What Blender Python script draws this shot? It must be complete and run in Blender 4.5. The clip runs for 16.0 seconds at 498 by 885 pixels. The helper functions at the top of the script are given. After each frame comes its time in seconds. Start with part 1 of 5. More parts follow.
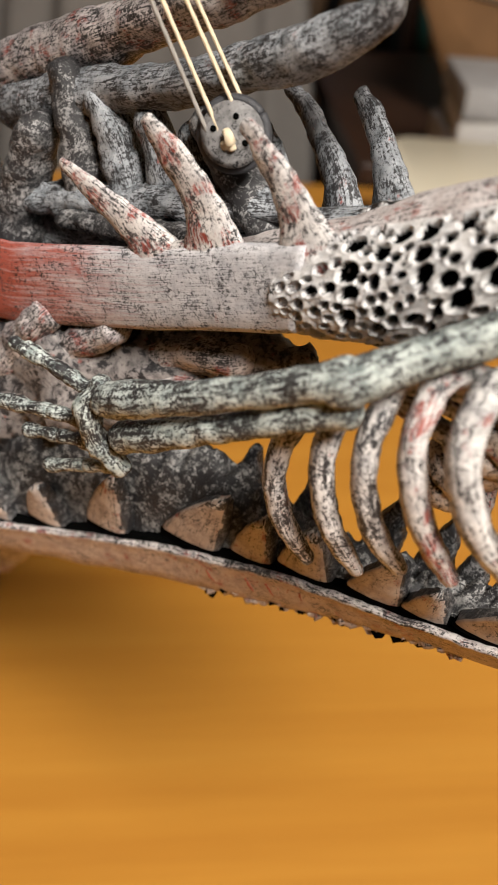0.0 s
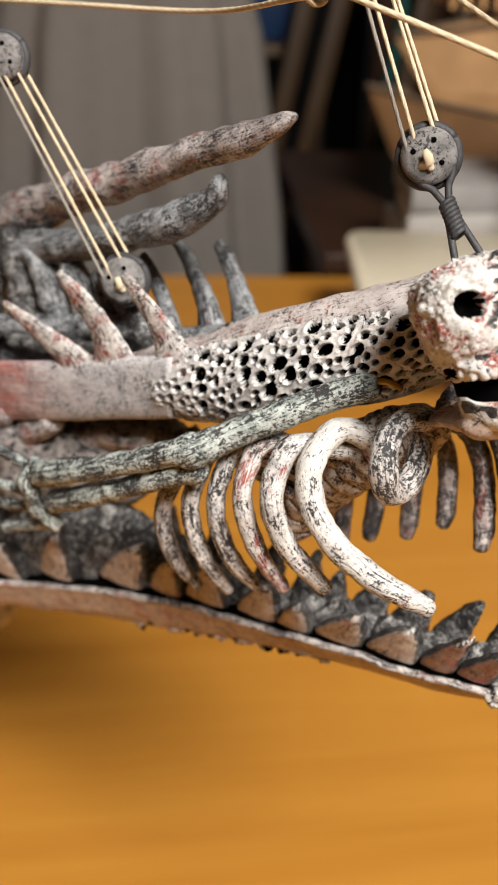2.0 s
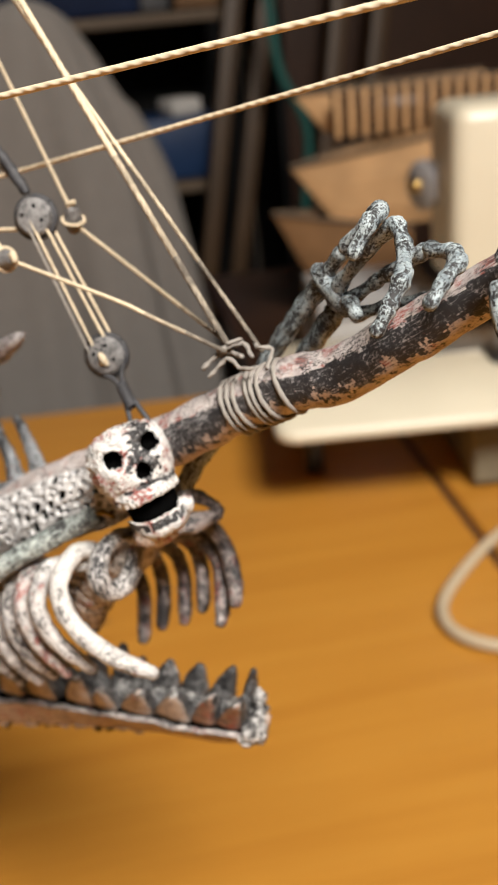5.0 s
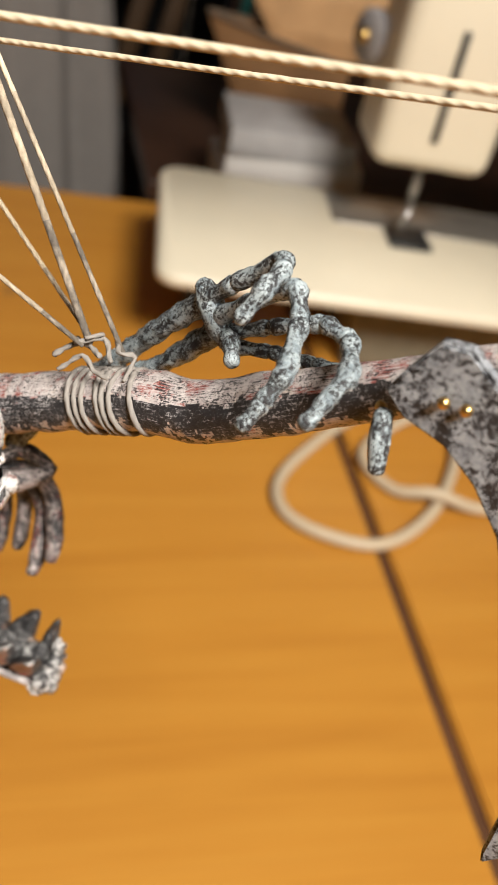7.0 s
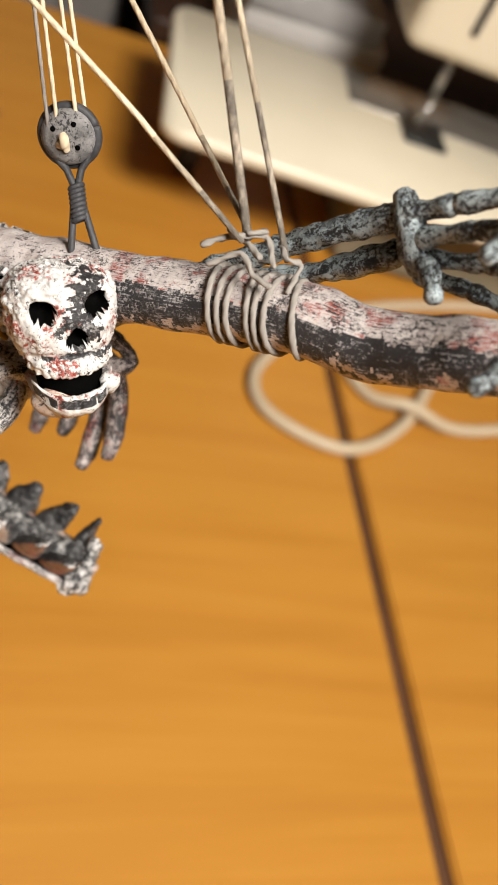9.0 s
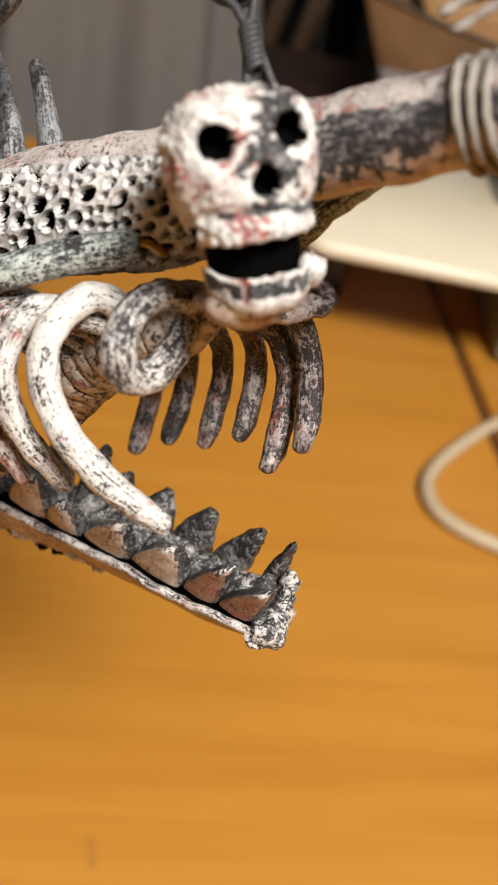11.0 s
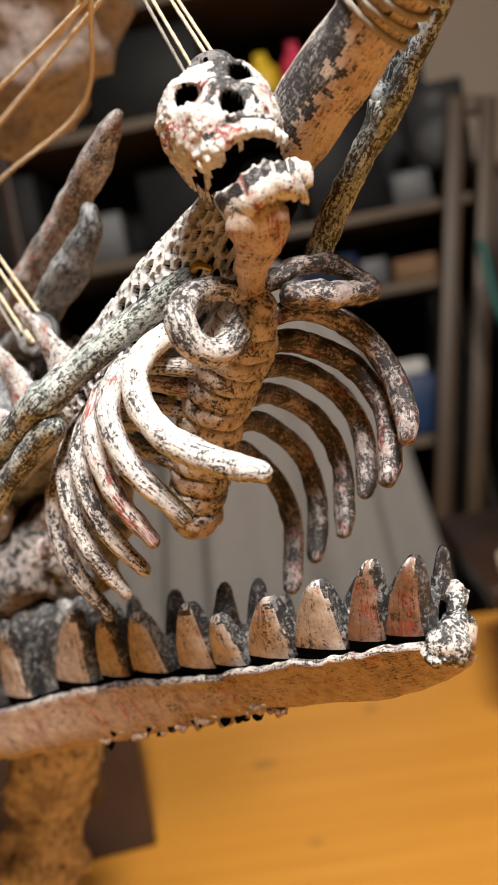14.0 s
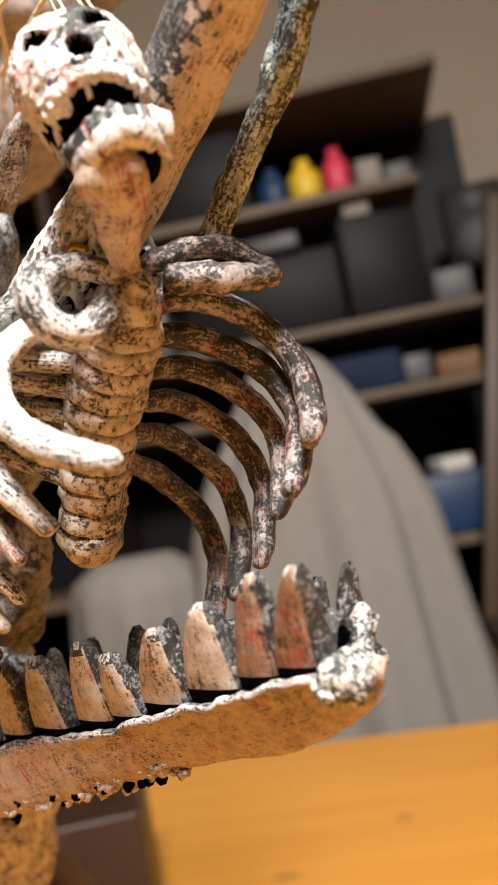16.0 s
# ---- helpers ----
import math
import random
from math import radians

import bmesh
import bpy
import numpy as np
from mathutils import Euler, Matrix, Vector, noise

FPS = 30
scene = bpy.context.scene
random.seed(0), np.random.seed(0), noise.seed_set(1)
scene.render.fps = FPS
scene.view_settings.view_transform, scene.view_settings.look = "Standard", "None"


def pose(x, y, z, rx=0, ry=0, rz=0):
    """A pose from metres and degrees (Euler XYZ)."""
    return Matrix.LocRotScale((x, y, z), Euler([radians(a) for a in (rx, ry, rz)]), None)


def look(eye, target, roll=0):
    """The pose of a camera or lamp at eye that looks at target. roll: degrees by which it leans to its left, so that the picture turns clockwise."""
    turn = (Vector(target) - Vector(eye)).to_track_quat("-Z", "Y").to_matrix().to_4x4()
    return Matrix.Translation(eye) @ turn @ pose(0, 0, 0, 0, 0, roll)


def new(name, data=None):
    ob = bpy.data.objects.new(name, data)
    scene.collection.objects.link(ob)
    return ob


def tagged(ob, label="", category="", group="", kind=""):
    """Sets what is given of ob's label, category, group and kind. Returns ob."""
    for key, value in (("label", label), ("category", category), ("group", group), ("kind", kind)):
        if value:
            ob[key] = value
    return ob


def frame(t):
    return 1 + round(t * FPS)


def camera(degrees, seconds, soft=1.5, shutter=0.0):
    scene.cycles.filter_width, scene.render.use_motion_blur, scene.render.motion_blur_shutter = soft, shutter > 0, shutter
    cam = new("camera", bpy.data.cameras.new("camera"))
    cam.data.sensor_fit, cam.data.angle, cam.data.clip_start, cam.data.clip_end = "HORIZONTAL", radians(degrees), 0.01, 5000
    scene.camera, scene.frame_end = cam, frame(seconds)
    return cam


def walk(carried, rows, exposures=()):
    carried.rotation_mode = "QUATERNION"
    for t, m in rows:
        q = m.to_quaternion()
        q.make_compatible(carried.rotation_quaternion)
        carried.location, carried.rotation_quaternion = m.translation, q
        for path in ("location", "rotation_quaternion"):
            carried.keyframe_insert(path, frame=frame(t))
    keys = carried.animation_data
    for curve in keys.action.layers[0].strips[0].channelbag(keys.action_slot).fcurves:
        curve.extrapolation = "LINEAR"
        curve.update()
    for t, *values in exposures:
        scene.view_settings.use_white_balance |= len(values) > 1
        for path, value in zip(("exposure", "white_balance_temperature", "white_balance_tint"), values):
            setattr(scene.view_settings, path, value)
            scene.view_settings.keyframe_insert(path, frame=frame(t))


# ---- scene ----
cam = camera(31.2, 16.0)
PATH = [
    (0, (0.00116, 0.00039, 0.32397), (0.03363, 0.23634, 0.14155), 4.99),
    (0.5, (0.00675, -0.01109, 0.32748), (0.04208, 0.22741, 0.14897), 4.42),
    (1, (0.00550, -0.01527, 0.33140), (0.04112, 0.22592, 0.15658), 3.87),
    (1.5, (0.01372, -0.02744, 0.34046), (0.04683, 0.21919, 0.17289), 2.96),
    (2, (0.01594, -0.03972, 0.34788), (0.04831, 0.21208, 0.18803), 1.81),
    (2.5, (0.01837, -0.05078, 0.35143), (0.05029, 0.20390, 0.19612), 0.79),
    (3, (0.02567, -0.06755, 0.35674), (0.05496, 0.19192, 0.20903), -1.14),
    (3.5, (0.03474, -0.07828, 0.36019), (0.06364, 0.18662, 0.22237), -4.15),
    (4, (0.04250, -0.08552, 0.36675), (0.07337, 0.18342, 0.23745), -6.13),
    (4.5, (0.04978, -0.08950, 0.37335), (0.08357, 0.18121, 0.24854), -6.19),
    (5, (0.05967, -0.09133, 0.37572), (0.09737, 0.17702, 0.24700), -5.31),
    (5.2, (0.06425, -0.09040, 0.37870), (0.10318, 0.17592, 0.24619), -4.60),
    (7.3, (0.06758, -0.05383, 0.40189), (0.15010, 0.16350, 0.21226), 16.32),
    (7.5, (0.06719, -0.04995, 0.39784), (0.15185, 0.16362, 0.20491), 17.84),
    (8, (0.06017, -0.04475, 0.39653), (0.15109, 0.16049, 0.19751), 21.79),
    (8.5, (0.05142, -0.04209, 0.39440), (0.14984, 0.15600, 0.19174), 25.60),
    (9, (0.04163, -0.03552, 0.38708), (0.14573, 0.15454, 0.17962), 28.93),
    (9.5, (0.03948, -0.02909, 0.37586), (0.14339, 0.15693, 0.16467), 29.77),
    (10, (0.03741, -0.02490, 0.36400), (0.13059, 0.16851, 0.15445), 27.10),
    (10.2, (0.03864, -0.02266, 0.35819), (0.12310, 0.17745, 0.15125), 24.74),
    (12.3, (0.06167, -0.04196, 0.31091), (0.06540, 0.23496, 0.19558), 0.27),
    (12.5, (0.06338, -0.04581, 0.30937), (0.06320, 0.23492, 0.20359), -1.16),
    (13, (0.06876, -0.05150, 0.29237), (0.05710, 0.23856, 0.21667), -4.83),
    (13.5, (0.06828, -0.05617, 0.28136), (0.04740, 0.23984, 0.23725), -7.82),
    (14, (0.06482, -0.05661, 0.26788), (0.03939, 0.24161, 0.24750), -10.25),
    (14.5, (0.06220, -0.05621, 0.25787), (0.03397, 0.24244, 0.25454), -12.01),
    (15, (0.07375, -0.05602, 0.25536), (0.04232, 0.24218, 0.26485), -12.28),
    (15.5, (0.08309, -0.04710, 0.25204), (0.04840, 0.25051, 0.26703), -11.15),
    (16, (0.08324, -0.03757, 0.24988), (0.04589, 0.25961, 0.26686), -10.20),
]
EXPOSURES = [(0, -0.02), (2, -0.05), (4.5, -0.05), (8.5, 0.0), (10, -0.05), (12.5, 0.2), (13.5, 0.42), (14.5, 0.45), (15.5, 0.82), (16, 0.92)]
walk(cam, [(t, look(eye, target, roll)) for t, eye, target, roll in PATH], EXPOSURES)

# ---- light ----
# one warm ceiling lamp behind the viewer lights the table; the far room stays dim
lamp_data = bpy.data.lights.new("ceiling_lamp_light", "AREA")
lamp_data.shape, lamp_data.size, lamp_data.energy = "DISK", 0.60, 37.0
lamp_data.color = (1.0, 0.945, 0.865)
lamp_data.spread = math.radians(128)
lamp = new("ceiling_lamp_light", lamp_data)
lamp.matrix_world = look((0.36, -0.86, 1.62), (0.08, 0.14, 0.2))
world = bpy.data.worlds.new("room_air")
world.use_nodes = True
world.node_tree.nodes["Background"].inputs[0].default_value = (1.0, 0.9, 0.78, 1)
world.node_tree.nodes["Background"].inputs[1].default_value = 0.03
scene.world = world
cam.data.dof.use_dof = True
cam.data.dof.focus_distance = 0.130
cam.data.dof.aperture_fstop = 32.0


# ---- materials ----
class Nodes:
    """A short way to write node materials."""

    def __init__(self, name):
        self.mat = bpy.data.materials.new(name)
        self.mat.use_nodes = True
        self.t = self.mat.node_tree
        self.bsdf = self.t.nodes["Principled BSDF"]

    def n(self, kind, **values):
        node = self.t.nodes.new(kind)
        for key, value in values.items():
            node.inputs[key.replace("_", " ")].default_value = value
        return node

    def link(self, a, b):
        self.t.links.new(a, b)

    def coords(self, kind="Object", scale=(1, 1, 1), turn=(0, 0, 0)):
        c = self.t.nodes.new("ShaderNodeTexCoord")
        m = self.n("ShaderNodeMapping", Scale=scale, Rotation=turn)
        self.link(c.outputs[kind], m.inputs["Vector"])
        return m.outputs["Vector"]

    def noise(self, vec, scale, detail=4.0, rough=0.6, distort=0.0):
        k = self.n("ShaderNodeTexNoise", Scale=scale, Detail=detail, Roughness=rough, Distortion=distort)
        self.link(vec, k.inputs["Vector"])
        return k.outputs["Fac"]

    def ramp(self, fac, *stops):
        r = self.t.nodes.new("ShaderNodeValToRGB")
        while len(r.color_ramp.elements) < len(stops):
            r.color_ramp.elements.new(0.5)
        for el, (at, col) in zip(r.color_ramp.elements, stops):
            el.position = at
            el.color = (*col, 1) if len(col) == 3 else col
        self.link(fac, r.inputs["Fac"])
        return r.outputs["Color"]

    def mix(self, fac, a, b, mode="MIX"):
        m = self.t.nodes.new("ShaderNodeMix")
        m.data_type, m.blend_type = "RGBA", mode
        for sock, v in ((m.inputs["Factor"], fac), (m.inputs["A"], a), (m.inputs["B"], b)):
            if isinstance(v, (int, float)):
                sock.default_value = v
            elif isinstance(v, tuple):
                sock.default_value = (*v, 1)
            else:
                self.link(v, sock)
        return m.outputs["Result"]

    def bump(self, height, strength=0.4, distance=0.0004):
        b = self.n("ShaderNodeBump", Strength=strength, Distance=distance)
        self.link(height, b.inputs["Height"])
        self.link(b.outputs["Normal"], self.bsdf.inputs["Normal"])

    def done(self, colour, rough=0.6, metal=0.0, spec=0.4):
        if isinstance(colour, tuple):
            self.bsdf.inputs["Base Color"].default_value = (*colour, 1)
        else:
            self.link(colour, self.bsdf.inputs["Base Color"])
        if isinstance(rough, (int, float)):
            self.bsdf.inputs["Roughness"].default_value = rough
        else:
            self.link(rough, self.bsdf.inputs["Roughness"])
        self.bsdf.inputs["Metallic"].default_value = metal
        self.bsdf.inputs["Specular IOR Level"].default_value = spec
        return self.mat


B0 = (0, 0, 0)
RED0 = -10 * (0.7690 * (-0.03 - 0.058) - 0.6392 * (0.16 - 0.070)) * -1
W1 = (1, 1, 1)


def bone_paint(name, pale=(0.78, 0.75, 0.72), mid=(0.50, 0.48, 0.48), dark=(0.022, 0.021, 0.023), red=0.25, black=0.20, streak=5.0, coord="UV", grain=1.0, patch=0.6, red_aft=None):
    """Craft paint dry-brushed over black: pale strokes, black flecks and patches, some rust-red smears."""
    pale, mid = tuple(0.82 * c for c in pale), tuple(0.80 * c for c in mid)
    k = Nodes(name)
    flat = k.coords("Object", (100, 100, 100))
    u = k.coords("UV", (0.42, streak * 0.62, 1)) if coord == "UV" else flat
    fine = k.noise(flat, 19.0 * grain, 7, 0.78, 0.4)
    strokes = k.noise(u, 7.0 * grain, 9, 0.76, 0.6) if coord == "UV" else k.noise(flat, 7.0 * grain, 6, 0.7, 0.5)
    big = k.noise(flat, 1.9, 5, 0.65, 0.4)

    def add(x, f, y):
        node = k.n("ShaderNodeMath")
        node.operation = "MULTIPLY_ADD"
        k.link(x, node.inputs[0])
        node.inputs[1].default_value = f
        k.link(y, node.inputs[2])
        return node.outputs[0]

    patch *= 0.72
    brushed = k.n("ShaderNodeMath")
    brushed.operation = "MULTIPLY"
    brushed.inputs[1].default_value = 0.75
    k.link(strokes, brushed.inputs[0])
    mask = add(big, patch, add(fine, 0.85, brushed.outputs[0]))
    z = 4.91 * (black**0.14 - (1 - black) ** 0.14)
    edge = 0.8 + 0.5 * patch + z * (0.078 + 0.03 * patch)
    flecks = k.ramp(mask, (0.5 * (edge - 0.02), B0), (0.5 * (edge + 0.05), W1))
    half = k.n("ShaderNodeMath")
    half.operation = "MULTIPLY"
    half.inputs[1].default_value = 0.5
    k.link(mask, half.inputs[0])
    k.link(half.outputs[0], flecks.node.inputs["Fac"])
    tone = k.ramp(k.noise(flat, 4.2, 6, 0.68), (0.38, mid), (0.56, pale))
    if red > 0:
        smear = k.ramp(k.noise(k.coords("Object", (100, 100, 100), (0.3, 0.8, 0.1)), 2.3, 5, 0.66), (0.645 - 0.13 * red, B0), (0.70 - 0.13 * red, W1))
        thin = k.ramp(k.noise(u, 9 * grain, 6, 0.75), (0.45, B0), (0.53, W1))
        tone = k.mix(k.mix(1.0, smear, thin, "MULTIPLY"), tone, (0.30, 0.060, 0.045))
    if red_aft is not None:
        # a brushed red patch aft of this place along the keel
        dot = k.n("ShaderNodeVectorMath")
        dot.operation = "DOT_PRODUCT"
        k.link(k.coords("Object"), dot.inputs[0])
        dot.inputs[1].default_value = (-7.690, 6.392, 0.0)
        shift = k.n("ShaderNodeMapRange")
        k.link(add(k.noise(u, 2.2, 6, 0.7), 0.8, dot.outputs["Value"]), shift.inputs["Value"])
        shift.inputs["From Min"].default_value = RED0 - red_aft / 100 + 0.28
        shift.inputs["From Max"].default_value = RED0 - red_aft / 100 + 0.58
        tone = k.mix(shift.outputs["Result"], tone, (0.36, 0.085, 0.06))
    wash = k.ramp(add(fine, 0.7, strokes), (0.36, (0.6,) * 3), (0.45, (0.92,) * 3), (0.52, W1))
    wash_in = k.n("ShaderNodeMath")
    wash_in.operation = "MULTIPLY"
    wash_in.inputs[1].default_value = 0.56
    k.link(add(fine, 0.7, strokes), wash_in.inputs[0])
    k.link(wash_in.outputs[0], wash.node.inputs["Fac"])
    col = k.mix(flecks, dark, k.mix(1.0, tone, wash, "MULTIPLY"))
    k.bump(mask, 0.5, 0.0003)
    return k.done(col, k.ramp(strokes, (0.4, (0.42,) * 3), (0.6, (0.66,) * 3)), 0.0, 0.4)


M_BONE = bone_paint("bone_paint_pale", (0.80, 0.77, 0.75), (0.52, 0.50, 0.50), black=0.30)
M_RIB_WHITE = bone_paint("bone_paint_white", (0.86, 0.83, 0.80), (0.68, 0.65, 0.63), red=0.3, black=0.20)
M_RIB_RED = bone_paint("bone_paint_red_smeared", (0.82, 0.78, 0.76), (0.60, 0.57, 0.57), red=1.15, black=0.28)
M_RIB_FLECKED = bone_paint("bone_paint_flecked", (0.80, 0.76, 0.74), (0.50, 0.48, 0.48), red=0.15, black=0.42, streak=3)
M_BONE_ARM = bone_paint("bone_paint_greenish", (0.64, 0.70, 0.67), (0.28, 0.33, 0.32), red=0.0, black=0.46, streak=4)
M_BONE_HAND = bone_paint("bone_paint_bluish", (0.52, 0.60, 0.63), (0.22, 0.27, 0.30), red=0.0, black=0.40, streak=2.6)
M_BONE_RED = bone_paint("bone_paint_rusty", (0.66, 0.61, 0.60), (0.38, 0.34, 0.35), red=0.75, black=0.36, streak=6)
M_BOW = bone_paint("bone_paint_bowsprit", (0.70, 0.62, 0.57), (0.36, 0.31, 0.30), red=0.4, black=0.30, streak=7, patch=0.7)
M_BOW_LIT_TOP = bone_paint("bone_paint_bowsprit_lit_top", (0.74, 0.68, 0.66), (0.52, 0.45, 0.44), red=1.1, black=0.24, streak=8)
M_BOW_SHADED = bone_paint("bone_paint_bowsprit_shaded", (0.46, 0.44, 0.44), (0.13, 0.12, 0.125), red=0.3, black=0.74, streak=8, patch=0.5)
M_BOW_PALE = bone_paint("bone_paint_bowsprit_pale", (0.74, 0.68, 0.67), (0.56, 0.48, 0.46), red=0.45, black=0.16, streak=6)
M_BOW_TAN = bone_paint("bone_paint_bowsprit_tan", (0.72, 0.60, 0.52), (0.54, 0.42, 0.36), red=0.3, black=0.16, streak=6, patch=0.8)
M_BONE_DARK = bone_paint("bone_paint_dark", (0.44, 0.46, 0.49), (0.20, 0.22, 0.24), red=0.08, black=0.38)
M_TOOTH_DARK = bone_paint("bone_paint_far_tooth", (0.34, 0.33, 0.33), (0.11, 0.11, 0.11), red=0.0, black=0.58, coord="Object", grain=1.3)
# Far-side rib paint: flecks and rust, darkened for the shade on that side
M_RIB_SHADED = bone_paint("bone_paint_shaded_rib", (0.54, 0.47, 0.45), (0.22, 0.175, 0.17), red=0.8, black=0.52, streak=3.2, patch=0.75)
M_VERTEBRA = bone_paint("bone_paint_vertebra", (0.74, 0.65, 0.58), (0.48, 0.39, 0.34), red=0.4, black=0.22, coord="Object", grain=1.2)
M_NECK = bone_paint("bone_paint_neck", (0.70, 0.58, 0.50), (0.50, 0.38, 0.31), red=0.9, black=0.10, streak=6)
M_SKULL = bone_paint("bone_paint_skull", (0.86, 0.84, 0.82), (0.70, 0.69, 0.68), red=1.0, black=0.10, coord="Object", grain=1.7)
M_SMEAR_CREASE = bone_paint("black_smear_and_crease_shade", (0.34, 0.33, 0.33), (0.07, 0.07, 0.07), red=0.0, black=0.68, coord="Object", grain=1.6)
M_CORAL = bone_paint("bone_paint_coral", (0.80, 0.78, 0.77), (0.60, 0.59, 0.60), red=0.0, black=0.07, coord="Object", grain=1.1)
M_RAIL = bone_paint("bone_paint_rail", (0.74, 0.72, 0.74), (0.56, 0.55, 0.58), red=0.15, black=0.20, streak=12, red_aft=-88)
M_TOOTH = bone_paint("bone_paint_tooth", (0.64, 0.55, 0.49), (0.44, 0.36, 0.32), red=0.5, black=0.12, streak=2.0, grain=1.2)
M_TOOTH_BROWN = bone_paint("bone_paint_front_tooth", (0.42, 0.27, 0.21), (0.26, 0.16, 0.13), red=0.8, black=0.14, streak=4)
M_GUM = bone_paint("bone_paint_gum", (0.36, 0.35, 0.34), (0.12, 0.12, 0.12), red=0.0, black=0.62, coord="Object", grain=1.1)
M_JAW = bone_paint("bone_paint_jaw", (0.58, 0.45, 0.37), (0.42, 0.31, 0.26), red=0.55, black=0.14, streak=8)
M_LIP = bone_paint("bone_paint_lip", (0.80, 0.75, 0.73), (0.52, 0.45, 0.44), red=0.6, black=0.38, streak=6)


def plain(name, col, rough=0.6, metal=0.0, scale=60.0, vary=0.25, bump=0.15, dist=0.0003, spec=0.4):
    """A plain surface with light wear at two scales."""
    k = Nodes(name)
    v = k.coords("Object")
    f = k.noise(v, scale, 5, 0.6)
    g = k.noise(v, scale * 0.12, 3, 0.6)
    lo, hi = tuple(c * (1 - vary) for c in col), tuple(min(1, c * (1 + vary)) for c in col)
    c = k.mix(0.35, k.ramp(g, (0.3, lo), (0.7, hi)), k.ramp(f, (0.3, lo), (0.7, hi)))
    k.bump(f, bump, dist)
    return k.done(c, rough, metal, spec)


# Near-zero black: painted pits, and the shade of recesses put into colour
M_BLACK = plain("black_paint_and_recess_shade", (0.0018, 0.0018, 0.0018), 0.9, scale=900, spec=0.02)
M_TIP = bone_paint("bone_paint_chipped", (0.80, 0.78, 0.76), (0.5, 0.48, 0.47), red=0.1, black=0.5, coord="Object", grain=0.9)
M_RUST = plain("rust_red_paint", (0.30, 0.075, 0.05), 0.7, scale=900, vary=0.4)
M_BLOCK = bone_paint("grey_painted_wood", (0.30, 0.29, 0.29), (0.15, 0.145, 0.145), red=0, black=0.14, coord="Object", grain=1.6)
M_CORD = plain("black_waxed_cord", (0.045, 0.045, 0.05), 0.55, scale=1500, vary=0.4, bump=0.6)
M_WIRE = plain("yellow_wire", (0.45, 0.28, 0.05), 0.4, 0.6, scale=900)
M_BRASS = plain("brass_pin", (0.62, 0.42, 0.16), 0.35, 1.0, scale=800)
M_MACHINE = plain("cream_enamel", (0.66, 0.60, 0.47), 0.32, scale=30, vary=0.04, bump=0.03, spec=0.5)
M_STEEL = plain("dull_steel", (0.45, 0.44, 0.42), 0.35, 0.9, scale=90)
M_DARKMETAL = plain("dark_metal", (0.05, 0.05, 0.05), 0.4, 0.6, scale=90)
M_CABLE = plain("cream_cable_sheath", (0.46, 0.37, 0.255), 0.5, scale=90, vary=0.08)
M_PAPER = plain("white_paper", (0.50, 0.48, 0.46), 0.8, scale=40, vary=0.06)
M_DARKWOOD = plain("dark_brown_wood", (0.032, 0.015, 0.009), 0.4, scale=50, vary=0.35)
M_SHELFWOOD = plain("worn_shelf_board", (0.11, 0.078, 0.052), 0.6, scale=25, vary=0.3)
M_DARKGOODS = plain("black_plastic", (0.009, 0.009, 0.0095), 0.5, scale=25, vary=0.4, spec=0.12)
M_YELLOW = plain("yellow_plastic", (0.70, 0.48, 0.03), 0.4)
M_RED = plain("magenta_red_plastic", (0.55, 0.04, 0.09), 0.4)
M_BLUE = plain("blue_plastic", (0.012, 0.035, 0.10), 0.45)
M_TEAL = plain("teal_strap", (0.012, 0.075, 0.065), 0.6)
M_WALL = plain("beige_wall_paint", (0.30, 0.245, 0.195), 0.85, scale=12, vary=0.07)
M_CEIL = plain("white_ceiling_paint", (0.75, 0.72, 0.67), 0.9, scale=10, vary=0.04)
M_FLOOR = plain("brown_floor_boards", (0.10, 0.06, 0.035), 0.5, scale=9, vary=0.3)
M_CLOTH = plain("grey_white_cotton", (0.165, 0.152, 0.142), 0.92, scale=500, vary=0.06, bump=0.4, spec=0.1)


def table_wood():
    k = Nodes("honey_table_wood")
    v = k.coords("Object", (1.0, 16.0, 16.0))
    long_grain = k.noise(v, 3.2, 4, 0.55, 0.4)
    fine = k.noise(k.coords("Object", (4.0, 90.0, 90.0)), 3.0, 4, 0.6)
    soft = k.noise(k.coords("Object"), 2.2, 2, 0.5)
    c = k.ramp(long_grain, (0.28, (0.4, 0.165, 0.019)), (0.52, (0.46, 0.204, 0.026)), (0.75, (0.5, 0.236, 0.034)))
    c = k.mix(0.18, c, k.ramp(fine, (0.3, (0.27, 0.105, 0.016)), (0.7, (0.48, 0.235, 0.040))))
    c = k.mix(0.22, c, k.ramp(soft, (0.35, (0.335, 0.134, 0.022)), (0.65, (0.455, 0.212, 0.033))))
    spots = k.ramp(k.noise(k.coords("Object"), 26, 1, 0.3), (0.785, B0), (0.80, W1))
    c = k.mix(k.mix(1.0, spots, (0.5, 0.5, 0.5), "MULTIPLY"), c, (0.16, 0.08, 0.03))
    k.bump(fine, 0.05, 0.0002)
    return k.done(c, k.ramp(soft, (0.3, (0.36,) * 3), (0.7, (0.46,) * 3)), 0.0, 0.4)


